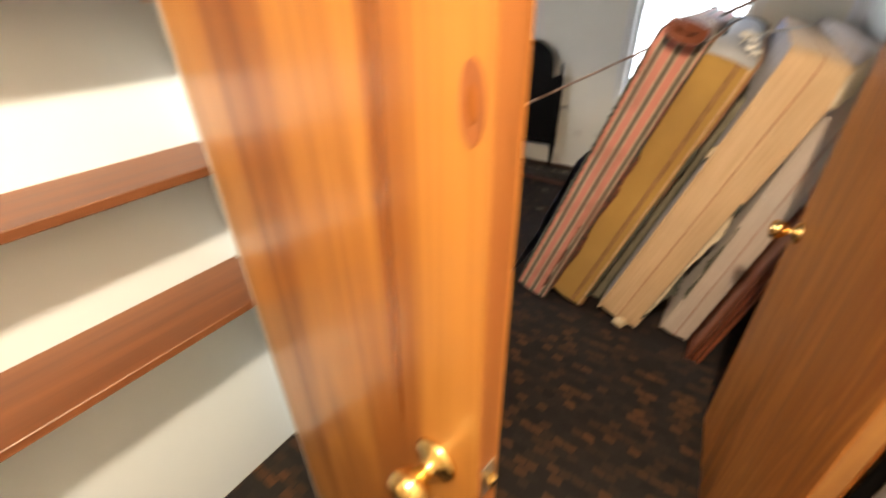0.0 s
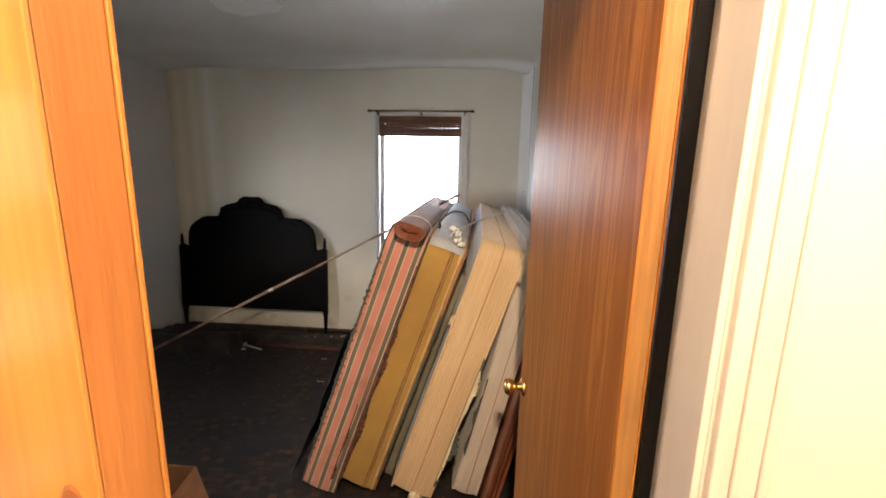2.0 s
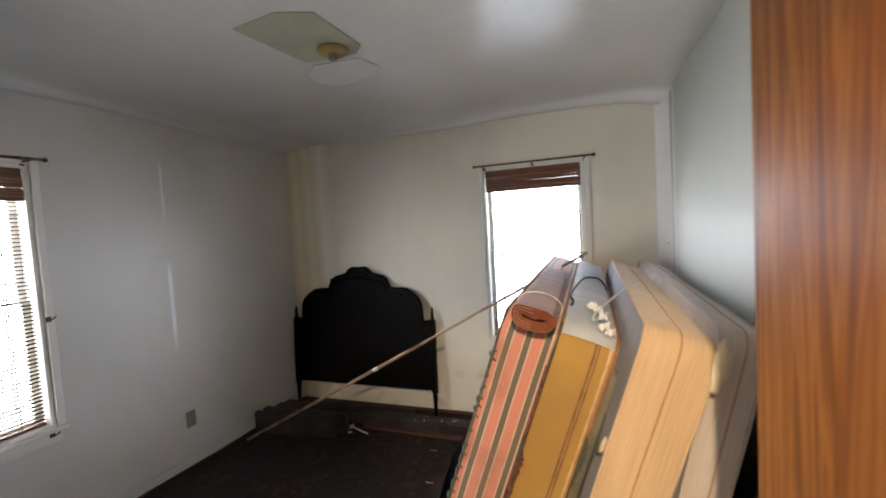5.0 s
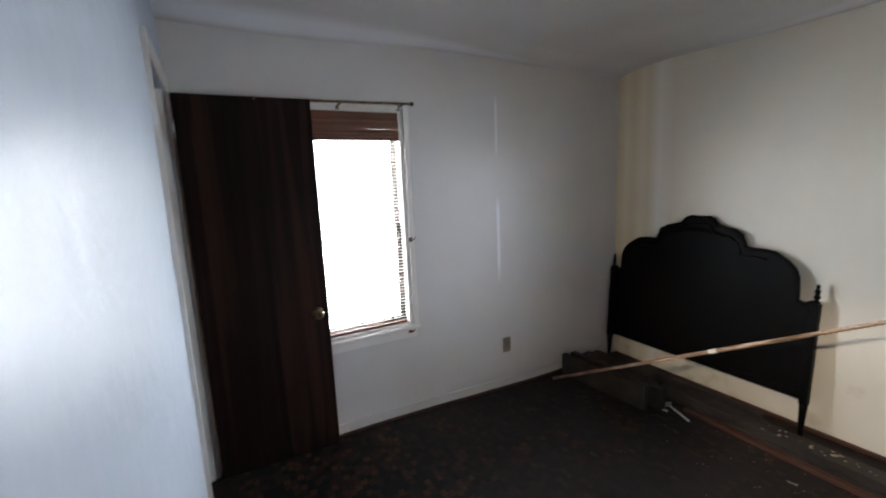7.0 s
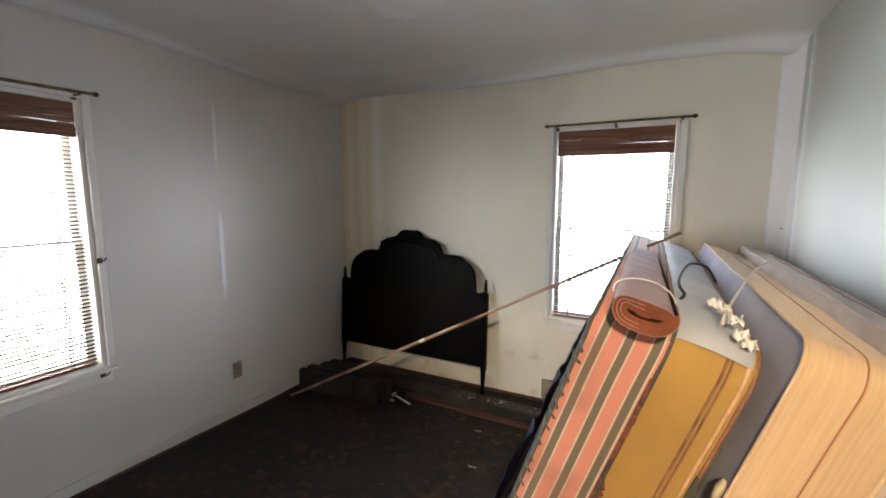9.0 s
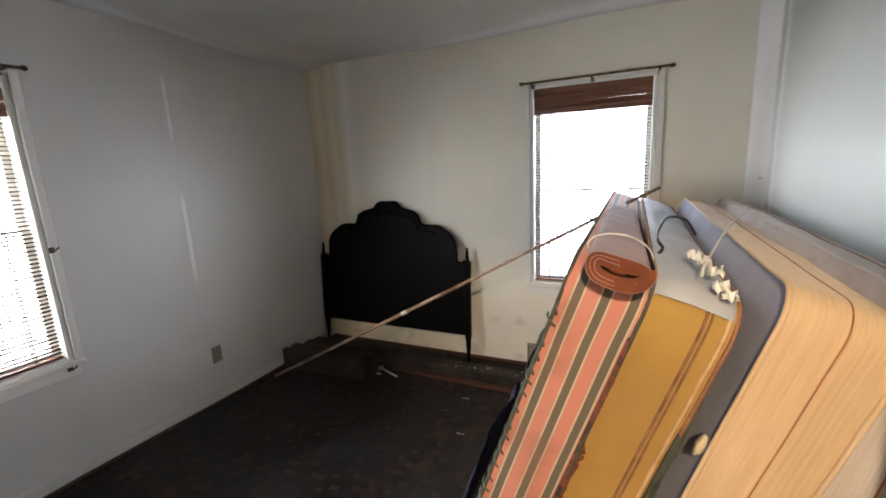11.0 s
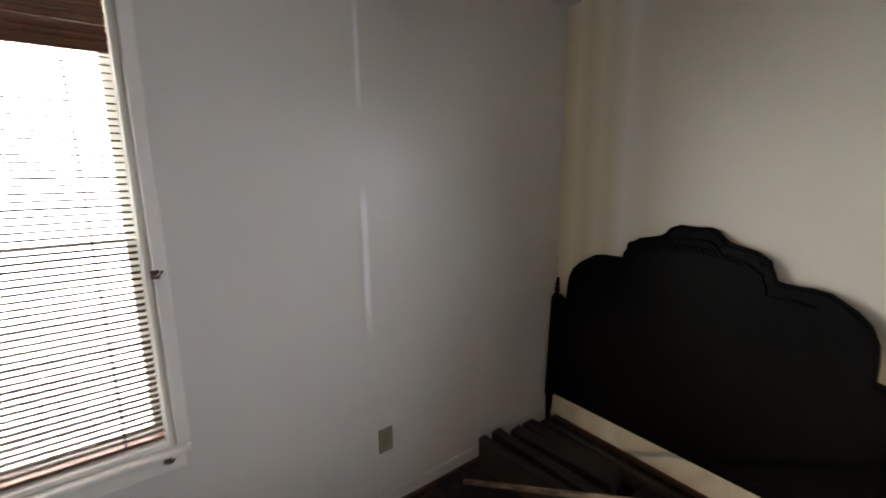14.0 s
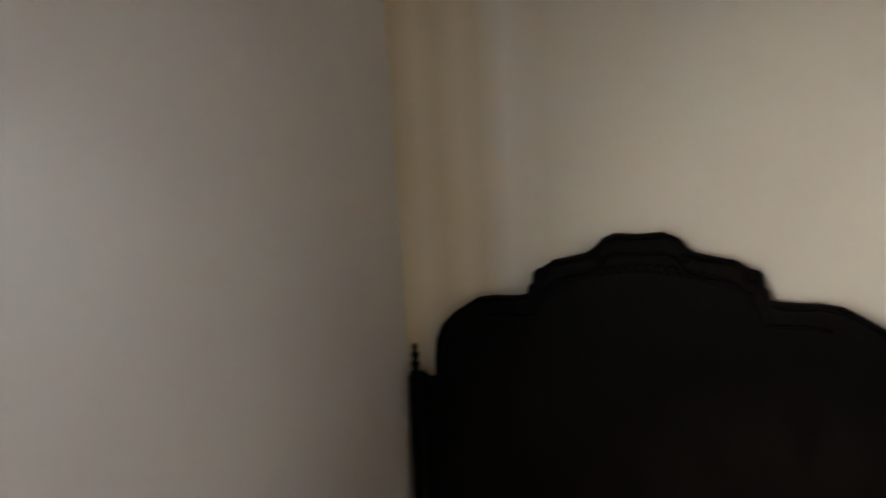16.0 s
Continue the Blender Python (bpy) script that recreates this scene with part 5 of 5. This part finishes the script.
plank("bed_rail", -2.20, 3.730, -0.92, 3.690, 0.115, 0.070, -FLOOR_DROP, "rail", "long dusty dark bed rail on the floor by the headboard", lip=True)
plank("bed_rail", -2.80, 3.815, -1.62, 3.822, 0.035, 0.085, -FLOOR_DROP, "rail", "dark bed rail standing on edge against the headboard's feet")
plank("bed_rail", -1.98, 3.600, -0.95, 3.565, 0.045, 0.024, -FLOOR_DROP, "dim_red", "narrow reddish board on the floor beside the dark rail")
plank("board", -2.84, 3.335, -2.12, 3.385, 0.045, 0.170, -FLOOR_DROP, "rail", "dark dusty board on edge in the corner pile", group="corner pile of boards")
plank("board", -2.85, 3.440, -2.06, 3.480, 0.060, 0.155, -FLOOR_DROP, "rail", "dark board on edge, second in the corner pile", group="corner pile of boards", tilt=-3)
plank("board", -2.82, 3.565, -2.26, 3.630, 0.080, 0.135, -FLOOR_DROP, "rail", "dark wide board lying in the corner pile", group="corner pile of boards")
plank("board", -2.86, 3.715, -2.30, 3.735, 0.085, 0.095, -FLOOR_DROP, "rail", "low dark board at the back of the corner pile", group="corner pile of boards")


def scraps():
    rnd = random.Random(21)
    t = thing("white_bracket", pose(-2.06, 3.560, -FLOOR_DROP + 0.001, 0, 0, -22), "small white plastic bracket lying on the floor", "bracket")
    part("bar", boxes([(0, 0.19, -0.006, 0.006, 0, 0.010)], 0.002, 1), "paper", t)
    part("hook", boxes([(-0.012, -0.0005, -0.03, 0.012, 0, 0.030)], 0.002, 1), "steel", t)
    t = thing("white_scrap", pose(-2.07, 3.47, -FLOOR_DROP + 0.001, 0, 0, 10), "small white scrap on the floor", "scrap")
    part("piece", boxes([(0, 0.045, 0, 0.02, 0, 0.006)], 0.002, 1), "paper", t)
    bm = bmesh.new()
    for k in range(110):
        x, y = rnd.uniform(-2.6, -0.9), min(3.53, 3.52 - abs(rnd.gauss(0, 0.28)) + 0.1 * rnd.random())
        s = rnd.uniform(0.0015, 0.006)
        a = rnd.uniform(0, 6.28)
        vs = [bm.verts.new((x + s * math.cos(a + 2.1 * i) * rnd.uniform(0.6, 1.3), y + s * math.sin(a + 2.1 * i) * rnd.uniform(0.6, 1.3), floor_z(y) + 0.001)) for i in range(3)]
        tip = bm.verts.new((x, y, floor_z(y) + 0.001 + s * 0.45))
        bm.faces.new(vs)
        for i in range(3):
            bm.faces.new((vs[i], vs[(i + 1) % 3], tip))
    for k in range(30):
        x, y = rnd.uniform(-1.55, -0.95), rnd.uniform(3.66, 3.74)
        s, a = rnd.uniform(0.006, 0.018), rnd.uniform(0, 6.28)
        vs = [bm.verts.new((x + s * math.cos(a + 2.1 * i), y + 0.6 * s * math.sin(a + 2.1 * i), 0.0255)) for i in range(3)]
        tip = bm.verts.new((x, y, 0.0255 + s * 0.4))
        bm.faces.new(vs)
        for i in range(3):
            bm.faces.new((vs[i], vs[(i + 1) % 3], tip))
    for cx, cy in ((-1.29, 3.39), (-1.18, 3.02)):
        for k in range(4):
            lump = [bm.verts.new((cx + 0.012 * k - 0.018 + 0.009 * math.cos(a), cy + rnd.uniform(-0.008, 0.008) + 0.006 * math.sin(a), floor_z(cy) + 0.001)) for a in (0, 1.3, 2.6, 3.9, 5.2)]
            peak = bm.verts.new((cx + 0.012 * k - 0.018, cy, floor_z(cy) + 0.006))
            for i in range(5):
                bm.faces.new((lump[i], lump[(i + 1) % 5], peak))
    ob = mesh_ob("plaster_crumbs", bm, "crumb")
    tagged(ob, "pale crumbs of plaster scattered over floor and rail", "plaster crumbs", kind="stuff")


scraps()


# ---- the long pole ----
def long_pole():
    a, b = Vector((-2.790, 3.175, -0.031)), Vector((-0.186, 3.292, 1.360))
    L = (b - a).length
    t = thing("wooden_pole", Matrix.Translation(a) @ (b - a).to_track_quat("Z", "Y").to_matrix().to_4x4(), "long thin peeling wooden pole leaning from the floor onto the mattresses", "pole")
    part("shaft", lathe([(0.010, 0), (0.011, 0.004), (0.0115, L * 0.52), (0.0105, L * 0.53), (0.0100, L * 0.60)], n=12), "pole", t, smooth=True)
    prof, z = [], L * 0.601
    while z < L:
        prof += [(0.0075, z), (0.0105, z + 0.010), (0.0075, z + 0.020)]
        z += 0.0215
    bm = lathe(prof, n=10)
    part("turned_end", bm, "pole", t, "ribbed end of the pole", True)
    part("collar", lathe([(0.0125, L * 0.44), (0.0135, L * 0.445), (0.0125, L * 0.455)], n=12), "cord", t)
    return t


long_pole()


# ---- small fixtures ----
def outlet(m):
    t = thing("electrical_outlet", m, "beige plate of a double electrical outlet on the wall", "outlet")
    part("cover_plate", boxes([(0, 0.005, -0.035, 0.035, -0.057, 0.057)], 0.002, 2), "vinyl", t)
    for z in (-0.020, 0.020):
        s = part("socket", boxes([(0.0052, 0.0075, -0.017, 0.017, z - 0.014, z + 0.014)], 0.003, 2), "vinyl", t)
        part("slot", boxes([(0.0077, 0.0080, -0.008, -0.0055, z - 0.005, z + 0.006), (0.0077, 0.0080, 0.0055, 0.008, z - 0.005, z + 0.006)]), "black_cord", s)
    part("screw", lathe([(0.003, 0.0052), (0.003, 0.0062)], "x", 8), "steel", t)
    return t


outlet(pose(WX + 0.0005, 2.80, 0.305))


def register():
    t = thing("floor_register", pose(-1.000, NY - 0.0205, -FLOOR_DROP + 0.025), "greenish-beige metal wall vent at the foot of the wall", "vent")
    part("frame", boxes([(0, 0.30, -0.010, -0.001, 0, 0.012), (0, 0.30, -0.010, -0.001, 0.158, 0.170), (0, 0.012, -0.010, -0.001, 0.0125, 0.1575), (0.288, 0.30, -0.010, -0.001, 0.0125, 0.1575)], 0.0015, 1), "vinyl", t)
    me = None
    for k in range(12):
        if me is None:
            s = part("louvre", boxes([(0.013, 0.287, -0.009, -0.0015, -0.001, 0.001)]), "vinyl", t)
            me = s.data
        else:
            s = new("louvre", me)
            s.parent = t
        s.location, s.rotation_euler = (0, 0, 0.020 + k * 0.0118), (0.5, 0, 0)
    return t


register()


def tieback(m, label):
    t = thing("curtain_hook", m, label, "hook")
    part("plate", boxes([(0, 0.004, -0.012, 0.012, -0.014, 0.014)], 0.001, 1), "dark", t)
    part("hook", tube([(0.004, 0, 0), (0.022, 0.002, -0.002), (0.034, 0.010, 0.006), (0.036, 0.018, 0.016)], 0.004, 8), "dark", t, smooth=True)
    return t


tieback(pose(WX + 0.0165, 2.036, 1.200), "small dark curtain hook on the window's side board")
tieback(pose(WX + 0.0145, 2.000, 0.590, 0, 0, 0), "small dark hook below the window sill")
nail = thing("nail", pose(0.345, 3.86, 1.36, 0, -90, 0), "small dark nail in the east wall", "nail")
part("shank", lathe([(0.0015, 0), (0.0015, 0.016), (0.004, 0.0165), (0.004, 0.018)], n=8), "black_cord", nail)


def cardboard_box():
    """An open box; its height and its slanting long side are shaped to fit the camera's view."""
    x0, y0, h, e = -1.480, 0.895, 0.38, 0.004
    t = thing("cardboard_box", pose(x0, y0, 0, 0, 0, 0), "open brown cardboard box with a slanting side panel", "box")
    w, d = 0.38, 0.69
    part("box_wall", boxes([(0, w - 0.02, d - e, d, 0, h), (0, e, 0, d - e - 0.0005, 0, h), (e + 0.0005, w + 0.03, 0, e, 0, h)]), "card", t)
    part("box_bottom", boxes([(e + 0.0005, w - 0.01, e + 0.0005, d - e - 0.0005, 0.0005, e)]), "card", t)
    bm = bmesh.new()
    quad = [(0.36, d, h), (0.44, 0.02, h), (0.70, 0.06, 0.004), (0.79, 0.365, 0.004)]
    n = 6
    g = []
    for s in (0, -0.004):
        rows = []
        for i in range(n + 1):
            u = i / n
            a = [quad[0][k] * (1 - u) + quad[1][k] * u for k in range(3)]
            c = [quad[3][k] * (1 - u) + quad[2][k] * u for k in range(3)]
            rows.append([bm.verts.new((a[0] * (1 - v) + c[0] * v + s, a[1] * (1 - v) + c[1] * v, a[2] * (1 - v) + c[2] * v + 0.012 * math.sin(math.pi * v) + 0.004 * noise.noise(Vector((u * 3, v * 3, 0))) * math.sin(math.pi * v))) for v in (0, 0.25, 0.5, 0.75, 1)])
        g.append(rows)
    for s, rows in enumerate(g):
        for a, b in zip(rows, rows[1:]):
            for k in range(4):
                q = (a[k], a[k + 1], b[k + 1], b[k])
                bm.faces.new(q if s else q[::-1])
    part("loose_panel", bm, "card", t)
    return t


cardboard_box()
